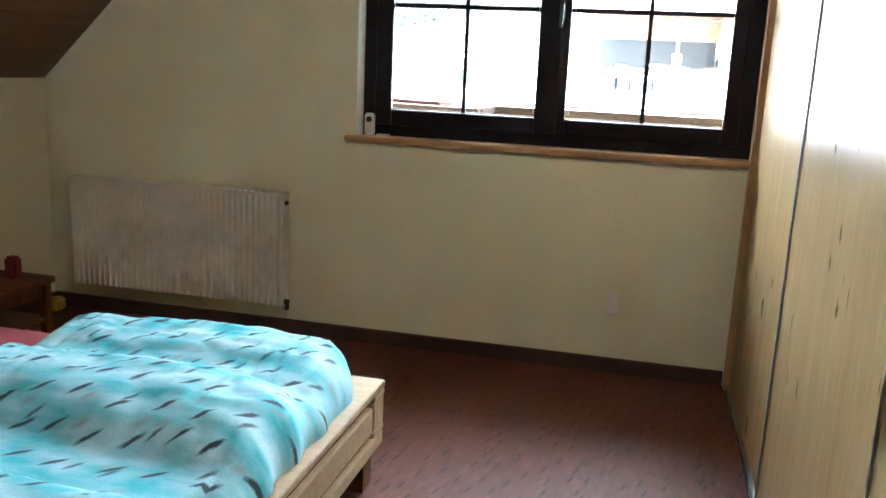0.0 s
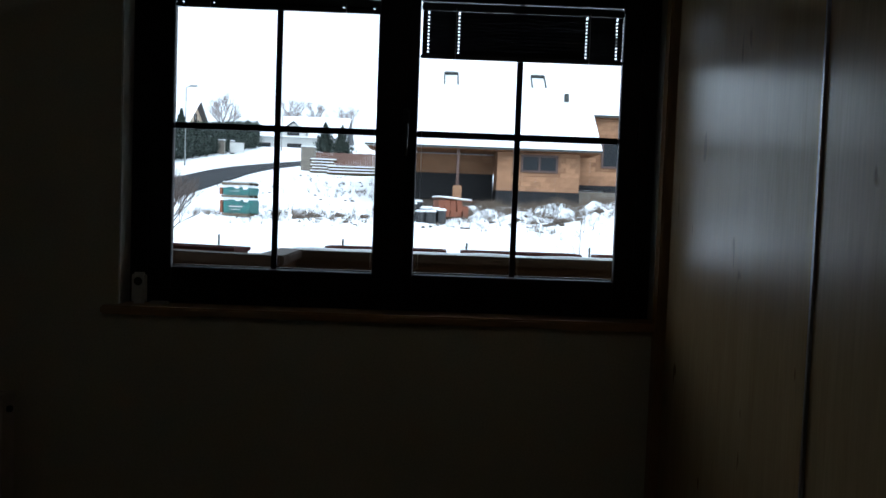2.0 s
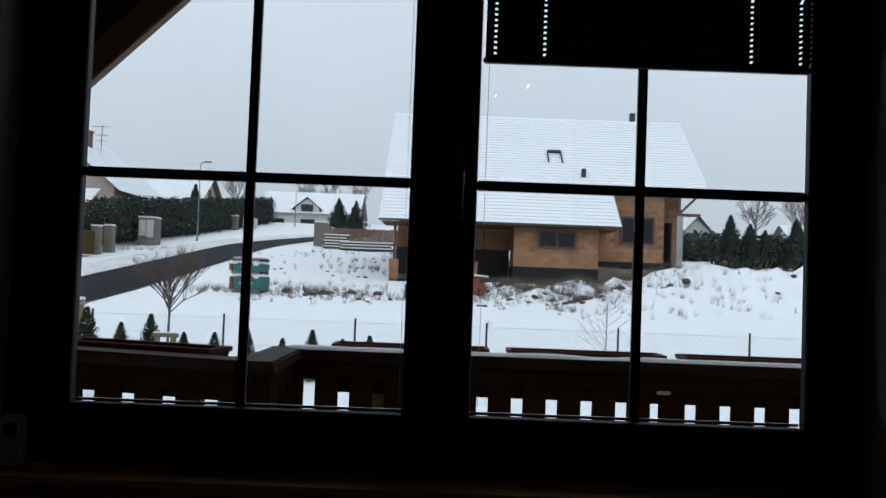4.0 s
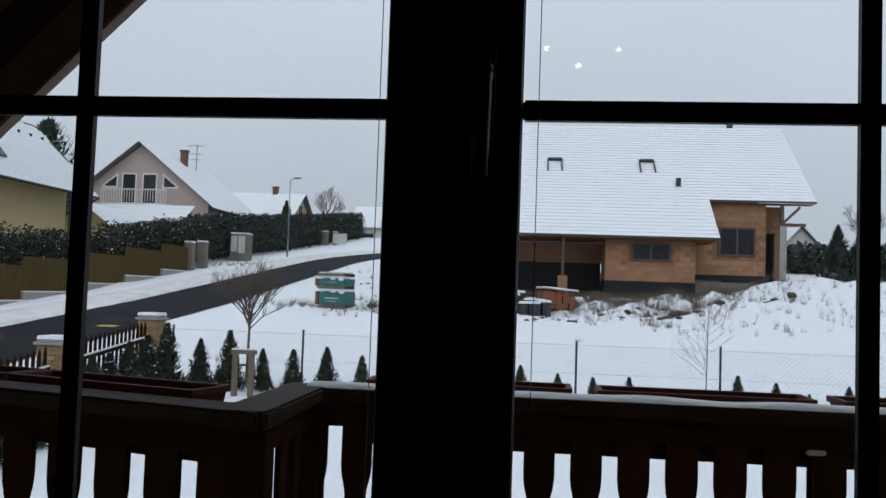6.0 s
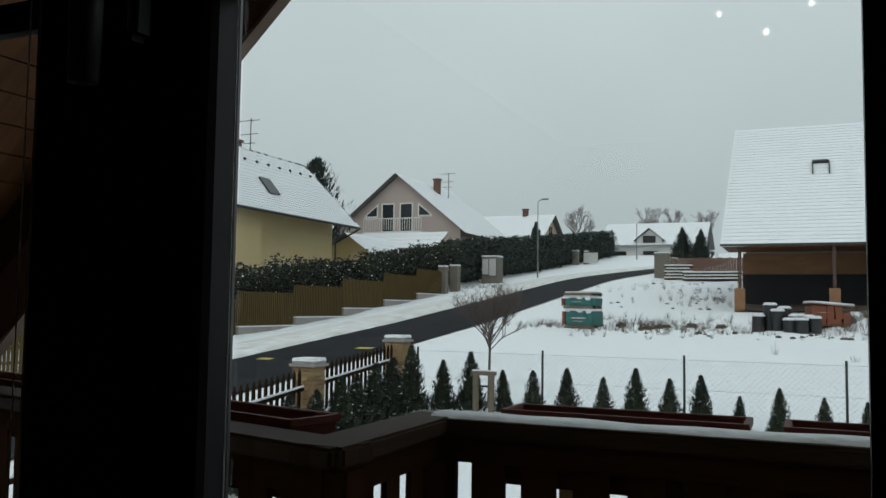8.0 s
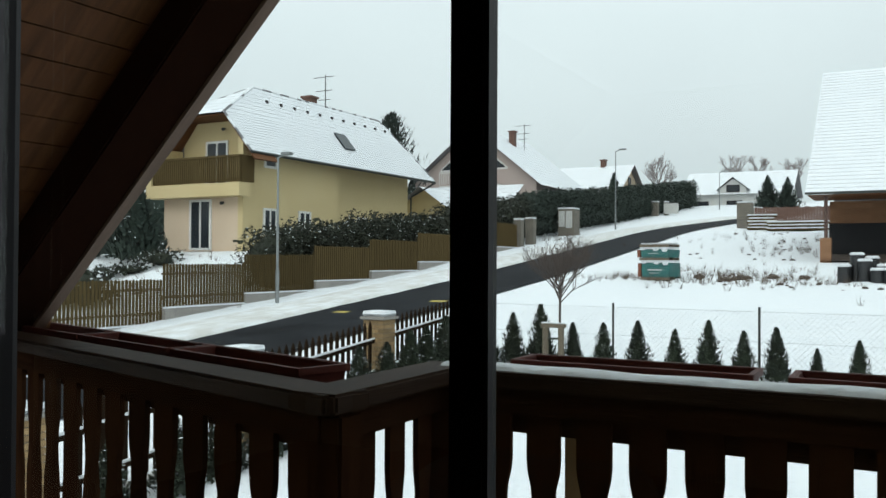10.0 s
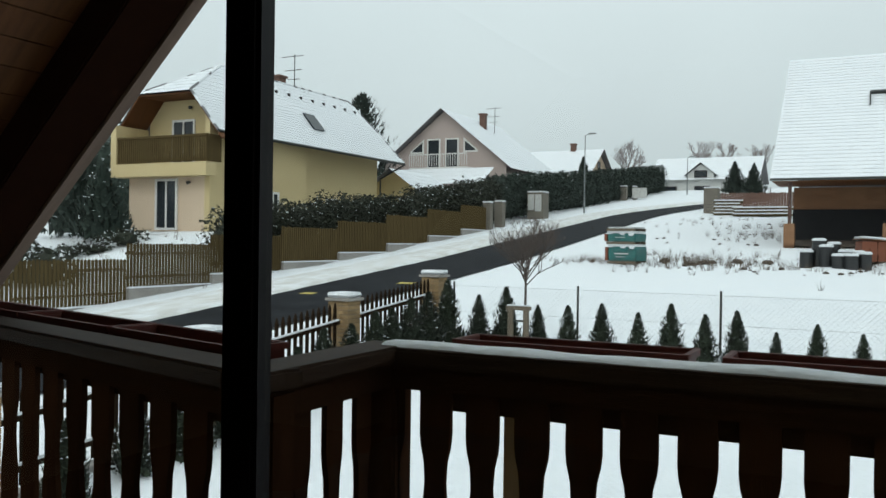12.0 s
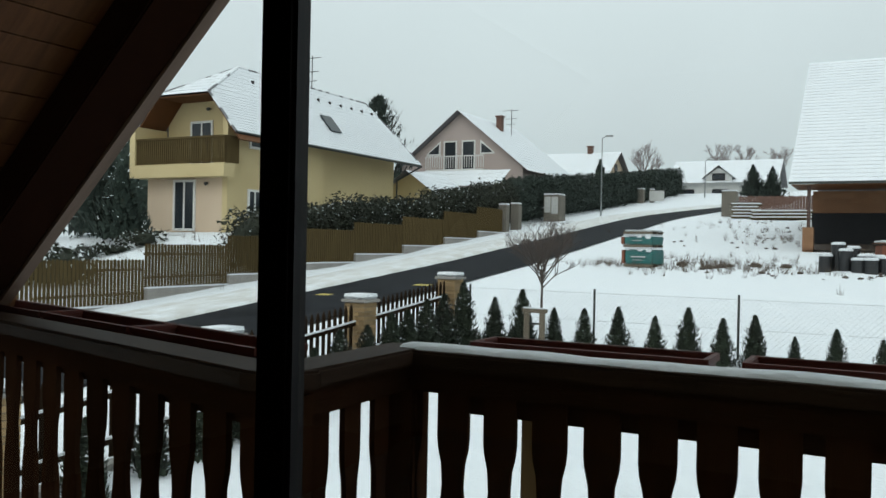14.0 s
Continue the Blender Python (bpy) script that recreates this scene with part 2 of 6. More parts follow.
def marks(m, colour, scale, stretch, threshold, softness=0.02, rotate=0.0, warp=0.0):
    """Adds small dark marks of a stretched cell pattern over a material's colour."""
    n, l = m.node_tree.nodes, m.node_tree.links
    b = n["Principled BSDF"]
    src = b.inputs["Base Color"].links[0].from_socket
    co = n.new("ShaderNodeTexCoord")
    mp = n.new("ShaderNodeMapping")
    mp.inputs["Scale"].default_value = stretch
    mp.inputs["Rotation"].default_value = (0, 0, rotate)
    l.new(co.outputs["Object"], mp.inputs[0])
    vec = mp.outputs[0]
    if warp:
        nz = n.new("ShaderNodeTexNoise")
        nz.inputs["Scale"].default_value = 6.0
        l.new(vec, nz.inputs["Vector"])
        ad = n.new("ShaderNodeMix")
        ad.data_type, ad.blend_type = 'RGBA', 'ADD'
        ad.inputs[0].default_value = warp
        l.new(vec, ad.inputs[6])
        l.new(nz.outputs["Color"], ad.inputs[7])
        vec = ad.outputs[2]
    vo = n.new("ShaderNodeTexVoronoi")
    vo.inputs["Scale"].default_value = scale
    l.new(vec, vo.inputs["Vector"])
    rg = n.new("ShaderNodeMapRange")
    rg.inputs[1].default_value, rg.inputs[2].default_value = threshold, threshold + softness
    rg.inputs[3].default_value, rg.inputs[4].default_value = 1.0, 0.0
    l.new(vo.outputs["Distance"], rg.inputs[0])
    mix = n.new("ShaderNodeMix")
    mix.data_type = 'RGBA'
    l.new(rg.outputs[0], mix.inputs[0])
    l.new(src, mix.inputs[6])
    mix.inputs[7].default_value = (*colour, 1)
    l.new(mix.outputs[2], b.inputs["Base Color"])
    return m


def sprinkle(m, colour, lattice, size, turn, strength=1.0, jitter=0.5, wobble=0.3, soft=0.5):
    """Small soft oblong marks, one to a cell of a loose lattice, lying in one direction."""
    n, l = m.node_tree.nodes, m.node_tree.links
    b = n["Principled BSDF"]
    src = b.inputs["Base Color"].links[0].from_socket
    co = n.new("ShaderNodeTexCoord")
    vo = n.new("ShaderNodeTexVoronoi")
    vo.voronoi_dimensions = '2D'
    vo.inputs["Scale"].default_value, vo.inputs["Randomness"].default_value = 1.0 / lattice, jitter
    l.new(co.outputs["Object"], vo.inputs["Vector"])
    sub = n.new("ShaderNodeVectorMath")
    sub.operation = 'SUBTRACT'
    l.new(co.outputs["Object"], sub.inputs[0])
    l.new(vo.outputs["Position"], sub.inputs[1])
    flat = n.new("ShaderNodeVectorMath")
    flat.operation = 'MULTIPLY'
    flat.inputs[1].default_value = (1, 1, 0)
    l.new(sub.outputs[0], flat.inputs[0])
    rot = n.new("ShaderNodeVectorRotate")
    rot.rotation_type = 'Z_AXIS'
    rot.inputs["Angle"].default_value = turn
    l.new(flat.outputs[0], rot.inputs["Vector"])
    scl = n.new("ShaderNodeVectorMath")
    scl.operation = 'MULTIPLY'
    scl.inputs[1].default_value = (1.0 / size[0], 1.0 / size[1], 0)
    l.new(rot.outputs[0], scl.inputs[0])
    nz = n.new("ShaderNodeTexNoise")
    nz.inputs["Scale"].default_value, nz.inputs["Detail"].default_value = 0.9 / min(size), 2.0
    l.new(co.outputs["Object"], nz.inputs["Vector"])
    ln = n.new("ShaderNodeVectorMath")
    ln.operation = 'LENGTH'
    l.new(scl.outputs[0], ln.inputs[0])
    add = n.new("ShaderNodeMath")
    add.operation = 'MULTIPLY_ADD'
    add.inputs[1].default_value = wobble * 4
    l.new(nz.outputs["Fac"], add.inputs[0])
    l.new(ln.outputs["Value"], add.inputs[2])
    rg = n.new("ShaderNodeMapRange")
    rg.inputs[1].default_value, rg.inputs[2].default_value = 1.0 + wobble * 2 - soft, 1.0 + wobble * 2
    rg.inputs[3].default_value, rg.inputs[4].default_value = strength, 0.0
    l.new(add.outputs[0], rg.inputs[0])
    mix = n.new("ShaderNodeMix")
    mix.data_type = 'RGBA'
    l.new(rg.outputs[0], mix.inputs[0])
    l.new(src, mix.inputs[6])
    mix.inputs[7].default_value = (*colour, 1)
    l.new(mix.outputs[2], b.inputs["Base Color"])
    return m


FLOORMAT = mat("red_brown_flecked_floor", (0.118, 0.033, 0.0165), 0.5, second=(0.084, 0.023, 0.012), scale=7, stretch=(2.5, 0.8, 1), grain=30, bump=0.1, dist=0.001)
sprinkle(FLOORMAT, (0.022, 0.008, 0.006), 0.085, (0.007, 0.044), 0.25, 0.85, 0.9, 0.14, 0.6)
sprinkle(FLOORMAT, (0.05, 0.015, 0.009), 0.060, (0.007, 0.034), 0.1, 0.6, 1.0, 0.14, 0.8)
sprinkle(FLOORMAT, (0.16, 0.05, 0.027), 0.08, (0.014, 0.050), 0.2, 0.3, 1.0, 0.2, 0.9)
FLOORMAT.node_tree.nodes["Principled BSDF"].inputs["Specular IOR Level"].default_value = 0.18
DUVET = mat("turquoise_cotton", (0.45, 0.70, 0.82), 0.9, second=(0.06, 0.47, 0.58), scale=8.0, stretch=(0.8, 1.5, 0.6), amount=0.34, grain=200, bump=0.12, dist=0.003, detail=3.0)
sprinkle(DUVET, (0.25, 0.22, 0.24), 0.15, (0.016, 0.030), 0.9, 0.5, 0.8, 0.2, 0.8)
sprinkle(DUVET, (0.030, 0.042, 0.062), 0.112, (0.009, 0.040), 0.80, 0.95, 0.5, 0.13, 0.5)
sprinkle(DUVET, (0.05, 0.07, 0.10), 0.17, (0.008, 0.034), 0.55, 0.85, 0.8, 0.15, 0.6)
LAMINATE = mat("pale_birch_laminate", (0.62, 0.44, 0.22), 0.27, second=(0.52, 0.35, 0.16), scale=3, stretch=(1, 5, 0.35), grain=60, bump=0.03, dist=0.001)
marks(LAMINATE, (0.22, 0.13, 0.05), 4.2, (1, 2.6, 0.75), 0.075, 0.05, warp=0.25)


LAMINATE.node_tree.nodes["Principled BSDF"].inputs["Specular IOR Level"].default_value = 0.85


def glass_mat(name, tint=(1, 1, 1)):
    """Thin clear glazing: sees straight through, with a faint mirror."""
    m = bpy.data.materials.new(name)
    m.use_nodes = True
    n, l = m.node_tree.nodes, m.node_tree.links
    n.remove(n["Principled BSDF"])
    tr, gl, mx = n.new("ShaderNodeBsdfTransparent"), n.new("ShaderNodeBsdfGlossy"), n.new("ShaderNodeMixShader")
    tr.inputs[0].default_value = (*tint, 1)
    gl.inputs["Roughness"].default_value = 0.0
    mx.inputs[0].default_value = 0.03
    l.new(tr.outputs[0], mx.inputs[1])
    l.new(gl.outputs[0], mx.inputs[2])
    l.new(mx.outputs[0], n["Material Output"].inputs["Surface"])
    return m


GLASS = glass_mat("window_glass", (0.95, 0.97, 0.96))
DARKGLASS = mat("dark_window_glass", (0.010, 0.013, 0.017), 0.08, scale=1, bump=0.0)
FARGLASS = mat("far_window_glass", (0.035, 0.042, 0.048), 0.08, scale=1, bump=0.0)
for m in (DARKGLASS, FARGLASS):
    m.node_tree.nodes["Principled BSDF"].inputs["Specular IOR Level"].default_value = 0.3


def lamp_mat(name, colour, strength):
    m = bpy.data.materials.new(name)
    m.use_nodes = True
    b = m.node_tree.nodes["Principled BSDF"]
    b.inputs["Base Color"].default_value = (0.9, 0.9, 0.85, 1)
    b.inputs["Emission Color"].default_value, b.inputs["Emission Strength"].default_value = (*colour, 1), strength
    return m


BULB = lamp_mat("lit_bulb", (1.0, 0.86, 0.72), 24.0)


# ---- mesh helpers ----
def box(bm, a, b, m=None, mi=0):
    """A box between two corners, in a frame m."""
    (x0, y0, z0), (x1, y1, z1) = a, b
    v = [bm.verts.new((m @ Vector(p)) if m else p) for p in ((x0, y0, z0), (x1, y0, z0), (x1, y1, z0), (x0, y1, z0), (x0, y0, z1), (x1, y0, z1), (x1, y1, z1), (x0, y1, z1))]
    for f in ((0, 3, 2, 1), (4, 5, 6, 7), (0, 1, 5, 4), (1, 2, 6, 5), (2, 3, 7, 6), (3, 0, 4, 7)):
        bm.faces.new([v[i] for i in f]).material_index = mi
    return v


def prism(bm, outline, y0, y1, m=None, mi=0):
    """An upright outline in x and z, pushed from y0 to y1."""
    m = m or Matrix()
    a = [bm.verts.new(m @ Vector((x, y0, z))) for x, z in outline]
    b = [bm.verts.new(m @ Vector((x, y1, z))) for x, z in outline]
    bm.faces.new(a).material_index = mi
    bm.faces.new(b[::-1]).material_index = mi
    k = len(outline)
    for i in range(k):
        bm.faces.new((a[i], b[i], b[(i + 1) % k], a[(i + 1) % k])).material_index = mi


def tube(bm, a, b, r0, r1=None, n=6):
    a, b = Vector(a), Vector(b)
    q = (b - a).to_track_quat('Z', 'Y')
    r1 = r0 if r1 is None else r1
    rings = []
    for p, r in ((a, r0), (b, r1)):
        rings.append([bm.verts.new(p + q @ Vector((r * math.cos(2 * math.pi * i / n), r * math.sin(2 * math.pi * i / n), 0))) for i in range(n)])
    for i in range(n):
        bm.faces.new((rings[0][i], rings[0][(i + 1) % n], rings[1][(i + 1) % n], rings[1][i]))
    bm.faces.new(rings[0][::-1])
    bm.faces.new(rings[1])


def smoothed(bm, width, segments=2):
    bmesh.ops.recalc_face_normals(bm, faces=bm.faces)
    bmesh.ops.bevel(bm, geom=bm.edges[:], offset=width, segments=segments, affect='EDGES', clamp_overlap=True)
    return bm


def finish(name, bm, material, smooth=False):
    bmesh.ops.recalc_face_normals(bm, faces=bm.faces)
    me = bpy.data.meshes.new(name)
    bm.to_mesh(me)
    bm.free()
    for x in (material if isinstance(material, (list, tuple)) else [material]):
        me.materials.append(x)
    if smooth:
        me.shade_smooth()
    return me


def part(name, bm, material, parent, label="", smooth=False):
    ob = new(name, finish(name, bm, material, smooth))
    ob.parent = parent
    return tagged(ob, label)


def boxpart(name, a, b, material, parent, label="", bevel=0.0, m=None):
    bm = bmesh.new()
    box(bm, a, b, m)
    if bevel:
        smoothed(bm, bevel)
    return part(name, bm, material, parent, label)


def thing(name, label, category, group="", at=None, kind=""):
    ob = new(name)
    if at is not None:
        ob.matrix_basis = at if isinstance(at, Matrix) else pose(*at)
    return tagged(ob, label, category, group, kind)


def structure(name, bm, material, label="", smooth=False):
    return tagged(new(name, finish(name, bm, material, smooth)), label, kind="structure")


def single(name, bm, material, label, category, group="", kind="", at=None, smooth=False):
    ob = new(name, finish(name, bm, material, smooth))
    if at is not None:
        ob.matrix_basis = at if isinstance(at, Matrix) else pose(*at)
    return tagged(ob, label, category, group, kind)


def step(a, b, x):
    t = min(1.0, max(0.0, (x - a) / (b - a)))
    return t * t * (3 - 2 * t)


def ground_z(x, y):
    """The lie of the land: it climbs away from the house."""
    z = -2.35 + 0.09 * max(y, -6) + 0.015 * max(0, y - 33)
    if y > 95:
        z = -2.35 + 0.09 * 95 + 0.015 * 62 + 6.0 * (1 - math.exp(-(y - 95) * 0.105 / 6.0))
    z += 1.3 * (1 - step(-25.5, -21.2, x)) * step(20, 28, y) * (1 - step(60, 75, y))
    z += 1.05 * math.exp(-(max(0, abs(x - 18) - 7.0) / 3.0) ** 2 - ((y - 36) / 3.0) ** 2)
    z += 0.35 * math.exp(-((x - 5) / 5.0) ** 2 - ((y - 36.5) / 2.0) ** 2)
    return z


# ---- the room ----
FZ = -0.10
T = 0.35
bm = bmesh.new()
box(bm, (-2.9, -5.2, FZ - 0.2), (1.8, 0.0, FZ))
structure("floor", bm, FLOORMAT, "red-brown flecked floor covering")

bm = bmesh.new()
OX0, OX1, OZ0, OZ1 = -0.90, 0.886, 0.915, 2.095
for a, b in (((-3.1, 0, FZ - 0.2), (OX0, T, 2.75)), ((OX1, 0, FZ - 0.2), (6.0, T, 2.75)), ((OX0, 0, FZ - 0.2), (OX1, T, OZ0 - 0.03)), ((OX0, 0, OZ1), (OX1, T, 2.75))):
    box(bm, a, b)
structure("wall_north", bm, PLASTER, "cream plastered wall with the window opening")
bm = bmesh.new()
box(bm, (-2.75, -5.2, FZ), (-2.585, -0.002, 1.12))
structure("wall_west", bm, PLASTER, "low cream knee wall under the sloping ceiling")
bm = bmesh.new()
box(bm, (-2.9, -5.4, FZ - 0.2), (1.8, -5.2, 2.75))
structure("wall_south", bm, PLASTER, "plain cream wall")
bm = bmesh.new()
box(bm, (1.55, -5.2, FZ), (1.75, -0.002, 2.75))
structure("wall_east", bm, PLASTER, "plain cream wall behind the wardrobe")

bm = bmesh.new()
slope = pose(-2.585, 0, 1.10, 0, -44, 0)
for i in range(14):
    box(bm, (i * 0.143, -5.2, 0.0), (i * 0.143 + 0.137, -0.003, 0.016), slope)
box(bm, (-0.1, -5.2, 0.017), (2.1, -0.003, 0.05), slope)
structure("ceiling_slope", bm, CEILWOOD, "sloping ceiling of brown varnished boards")
bm = bmesh.new()
box(bm, (-1.22, -5.2, 2.46), (1.8, -0.003, 2.52))
structure("ceiling", bm, WHITE, "white flat ceiling")

bm = bmesh.new()
box(bm, (-2.58, -0.016, FZ), (0.868, -0.002, FZ + 0.072))
smoothed(bm, 0.004)
structure("baseboard", bm, BASEB, "dark brown skirting board")
bm = bmesh.new()
box(bm, (-2.584, -5.1, FZ), (-2.57, -0.02, FZ + 0.072))
structure("baseboard_west", bm, BASEB, "dark brown skirting board")

# window, its sashes and the sill
win = thing("window_1", "dark brown two-sash window with glazing bars, closed", "window", kind="structure")


def ring(bm, x0, x1, z0, z1, w, y0, y1):
    box(bm, (x0, y0, z0), (x0 + w, y1, z1))
    box(bm, (x1 - w, y0, z0), (x1, y1, z1))
    box(bm, (x0 + w, y0, z0), (x1 - w, y1, z0 + w))
    box(bm, (x0 + w, y0, z1 - w), (x1 - w, y1, z1))


bm = bmesh.new()
ring(bm, OX0 + 0.0005, OX1 - 0.0005, OZ0 - 0.029, OZ1 - 0.0005, 0.080, 0.10, 0.17)
part("window_frame", bm, DARKFRAME, win)
GZ0, GZ1 = 1.04, 1.965
for sx0, sx1, gx0, gx1 in ((-0.835, -0.003, -0.755, -0.073), (0.003, 0.822, 0.067, 0.755)):
    bm = bmesh.new()
    y0, y1 = 0.085, 0.150
    for dy0, dy1, g in ((y0, 0.1185, 0.0), (0.119, y1, 0.028)):
        box(bm, (sx0, dy0, 0.965), (gx0 - g, dy1, 2.045))
        box(bm, (gx1 + g, dy0, 0.965), (sx1, dy1, 2.045))
        box(bm, (gx0 - g, dy0, 0.965), (gx1 + g, dy1, GZ0 - g))
        box(bm, (gx0 - g, dy0, GZ1 + g), (gx1 + g, dy1, 2.045))
    sash = part("sash", bm, DARKFRAME, win)
    mod = sash.modifiers.new("edge", 'BEVEL')
    mod.width, mod.segments, mod.limit_method = 0.007, 2, 'ANGLE'
    xm = 0.41 if gx0 > 0 else -0.41
    boxpart("glazing_bar", (xm - 0.0098, 0.1095, GZ0), (xm + 0.0098, 0.1225, GZ1), DARKFRAME, sash, bevel=0.002)
    boxpart("glazing_bar", (gx0, 0.1092, 1.5095), (gx1, 0.1228, 1.5305), DARKFRAME, sash, bevel=0.002)
    pane = boxpart("pane", (gx0 + 0.001, 0.114, GZ0 + 0.001), (gx1 - 0.001, 0.118, GZ1 - 0.001), GLASS, sash, "clear glass pane")
    pane.visible_shadow = False
    bm = bmesh.new()
    for a, b in (((gx0, 0.1185, GZ0), (gx1, 0.1215, GZ0 + 0.006)),):
        box(bm, a, b)
    part("spacer", bm, CHROME, sash, "bright metal spacer at the foot of the glass")
boxpart("astragal", (-0.026, 0.071, 0.967), (0.030, 0.084, 2.043), DARKFRAME, win, bevel=0.004)
bm = bmesh.new()
box(bm, (0.018, 0.053, 1.47), (0.040, 0.070, 1.60))
smoothed(bm, 0.004)
hb = part("handle", bm, DARKMETAL, win, "window handle on the meeting stile")
bm = bmesh.new()
tube(bm, (0.029, 0.031, 1.545), (0.029, 0.031, 1.44), 0.010, 0.008, 10)
tube(bm, (0.029, 0.054, 1.54), (0.029, 0.027, 1.54), 0.010, 0.010, 10)
part("grip", bm, DARKMETAL, hb, smooth=True)
bm = bmesh.new()
box(bm, (-0.945, -0.04, 0.8855), (0.884, 0.099, 0.914))
smoothed(bm, 0.006)
structure("window_sill", bm, SILLPINE, "pale wooden window sill board")


def blind(x0, x1, top, drop, slats, label):
    ob = thing("venetian_blind", label, "blind", "blinds on the window")
    boxpart("headrail", (x0, 0.078, top - 0.026), (x1, 0.0935, top), DARKMETAL, ob, bevel=0.003)
    z = top - 0.03
    gap = (drop - 0.045) / max(1, slats)
    for i in range(slats):
        z -= gap
        bm = bmesh.new()
        m = pose(0, 0.082, z + gap * 0.5, -28 if slats > 4 else -10, 0, 0)
        cuts = [x0 + 0.004] + [x0 + (x1 - x0) * f + d for f in (0.035, 0.185, 0.815, 0.965) for d in (-0.0032, 0.0032)] + [x1 - 0.004]
        for k, (xa, xb) in enumerate(zip(cuts, cuts[1:])):
            box(bm, (xa, -0.012 if k % 2 == 0 else 0.004, -0.0006), (xb, 0.012, 0.0006), m)
        part("slat", bm, DARKFRAME, ob)
    boxpart("bottom_rail", (x0, 0.075, top - drop), (x1, 0.093, top - drop + 0.013), DARKMETAL, ob, bevel=0.003)
    for f in (0.17, 0.83):
        bm = bmesh.new()
        tube(bm, (x0 + (x1 - x0) * f, 0.0695, top - 0.02), (x0 + (x1 - x0) * f, 0.0695, top - drop), 0.0012, n=5)
        part("cord", bm, WHITE, ob)
    return ob


blind(-0.752, -0.066, 1.958, 0.045, 2, "dark venetian blind drawn fully up")
blind(0.070, 0.752, 1.958, 0.185, 12, "dark venetian blind hanging partly let down")
for x, zb in ((-0.079, 1.06), (0.083, 1.06)):
    bm = bmesh.new()
    tube(bm, (x, 0.088, 1.94), (x, 0.088, zb), 0.0005, n=5)
    single("blind_cord", bm, WHITE, "thin pale pull cord of the blind", "cord", "blind cords")

bm = bmesh.new()
box(bm, (OX0, 0.002, OZ0), (OX0 + 0.004, 0.099, OZ1))
box(bm, (OX1 - 0.004, 0.002, OZ0), (OX1, 0.099, OZ1))
box(bm, (OX0 + 0.004, 0.002, OZ1 - 0.004), (OX1 - 0.004, 0.099, OZ1))
structure("window_reveal", bm, WHITE, "white painted window reveal")

# sill clutter
ob = thing("sensor", "small white plastic sensor with a dark lens standing on the sill", "sensor", at=(-0.845, 0.045, 0.914))
boxpart("body", (-0.024, -0.014, 0), (0.024, 0.014, 0.105), WHITE, ob, bevel=0.008)
bm = bmesh.new()
tube(bm, (0, -0.0135, 0.076), (0, -0.0165, 0.076), 0.014, n=14)
part("lens", bm, DARKMETAL, ob, "dark round lens")
bm = bmesh.new()
box(bm, (-0.035, -0.012, 0), (0.03, 0.014, 0.010))
smoothed(bm, 0.004)
single("window_contact", bm, WHITE, "flat white plastic contact lying on the sill", "sensor", at=(-0.775, 0.045, 0.914))

# radiator
ob = thing("radiator", "white ribbed steel panel radiator on the wall", "radiator", at=(-1.80, -0.085, 0.05))
W, H = 1.17, 0.585
bm = bmesh.new()
nr = 36
prof = []
for i in range(nr):
    c = -W / 2 + 0.025 + (W - 0.05) * i / nr
    d = (W - 0.05) / nr
    prof += [(c, -0.035), (c + d * 0.3, -0.035), (c + d * 0.45, -0.0329), (c + d * 0.85, -0.0329)]
prof += [(W / 2 - 0.025, -0.035), (W / 2 - 0.025, -0.02), (-W / 2 + 0.025, -0.02)]
lo = [bm.verts.new((x, y, 0.02)) for x, y in prof]
hi = [bm.verts.new((x, y, H - 0.03)) for x, y in prof]
for i in range(len(prof)):
    j = (i + 1) % len(prof)
    bm.faces.new((lo[i], lo[j], hi[j], hi[i]))
bm.faces.new(lo)
bm.faces.new(hi[::-1])
part("front_panel", bm, RADIATOR, ob)
boxpart("rear_panel", (-W / 2 + 0.02, 0.035, 0.02), (W / 2 - 0.02, 0.05, H - 0.03), RADIATOR, ob)
boxpart("side_cover", (-W / 2, -0.036, 0.01), (-W / 2 + 0.02, 0.05, H - 0.01), RADIATOR, ob, bevel=0.005)
boxpart("side_cover", (W / 2 - 0.02, -0.036, 0.01), (W / 2, 0.05, H - 0.01), RADIATOR, ob, bevel=0.005)
bm = bmesh.new()
for i in range(30):
    x = -W / 2 + 0.03 + i * (W - 0.06) / 29
    box(bm, (x - 0.012, -0.03, H - 0.029), (x + 0.004, 0.045, H - 0.018))
box(bm, (-W / 2, -0.036, H - 0.03), (W / 2, -0.028, H - 0.012))
box(bm, (-W / 2, 0.042, H - 0.03), (W / 2, 0.05, H - 0.012))
part("top_grille", bm, RADIATOR, ob)
for x in (-0.4, 0.4):
    boxpart("bracket", (x - 0.02, 0.05, 0.05), (x + 0.02, 0.082, H - 0.08), GALV, ob)
bm = bmesh.new()
tube(bm, (W / 2 - 0.01, 0.0, H - 0.06), (W / 2 + 0.012, 0.0, H - 0.06), 0.011, n=10)
part("bleed_plug", bm, DARKMETAL, ob, "dark bleed plug")
bm = bmesh.new()
tube(bm, (W / 2 - 0.015, 0.0, 0.035), (W / 2 + 0.02, 0.0, 0.035), 0.012, n=10)
tube(bm, (W / 2 + 0.012, 0.0, 0.045), (W / 2 + 0.012, 0.0, -0.005), 0.010, n=10)
part("valve", bm, DARKMETAL, ob, "dark pipe valve")

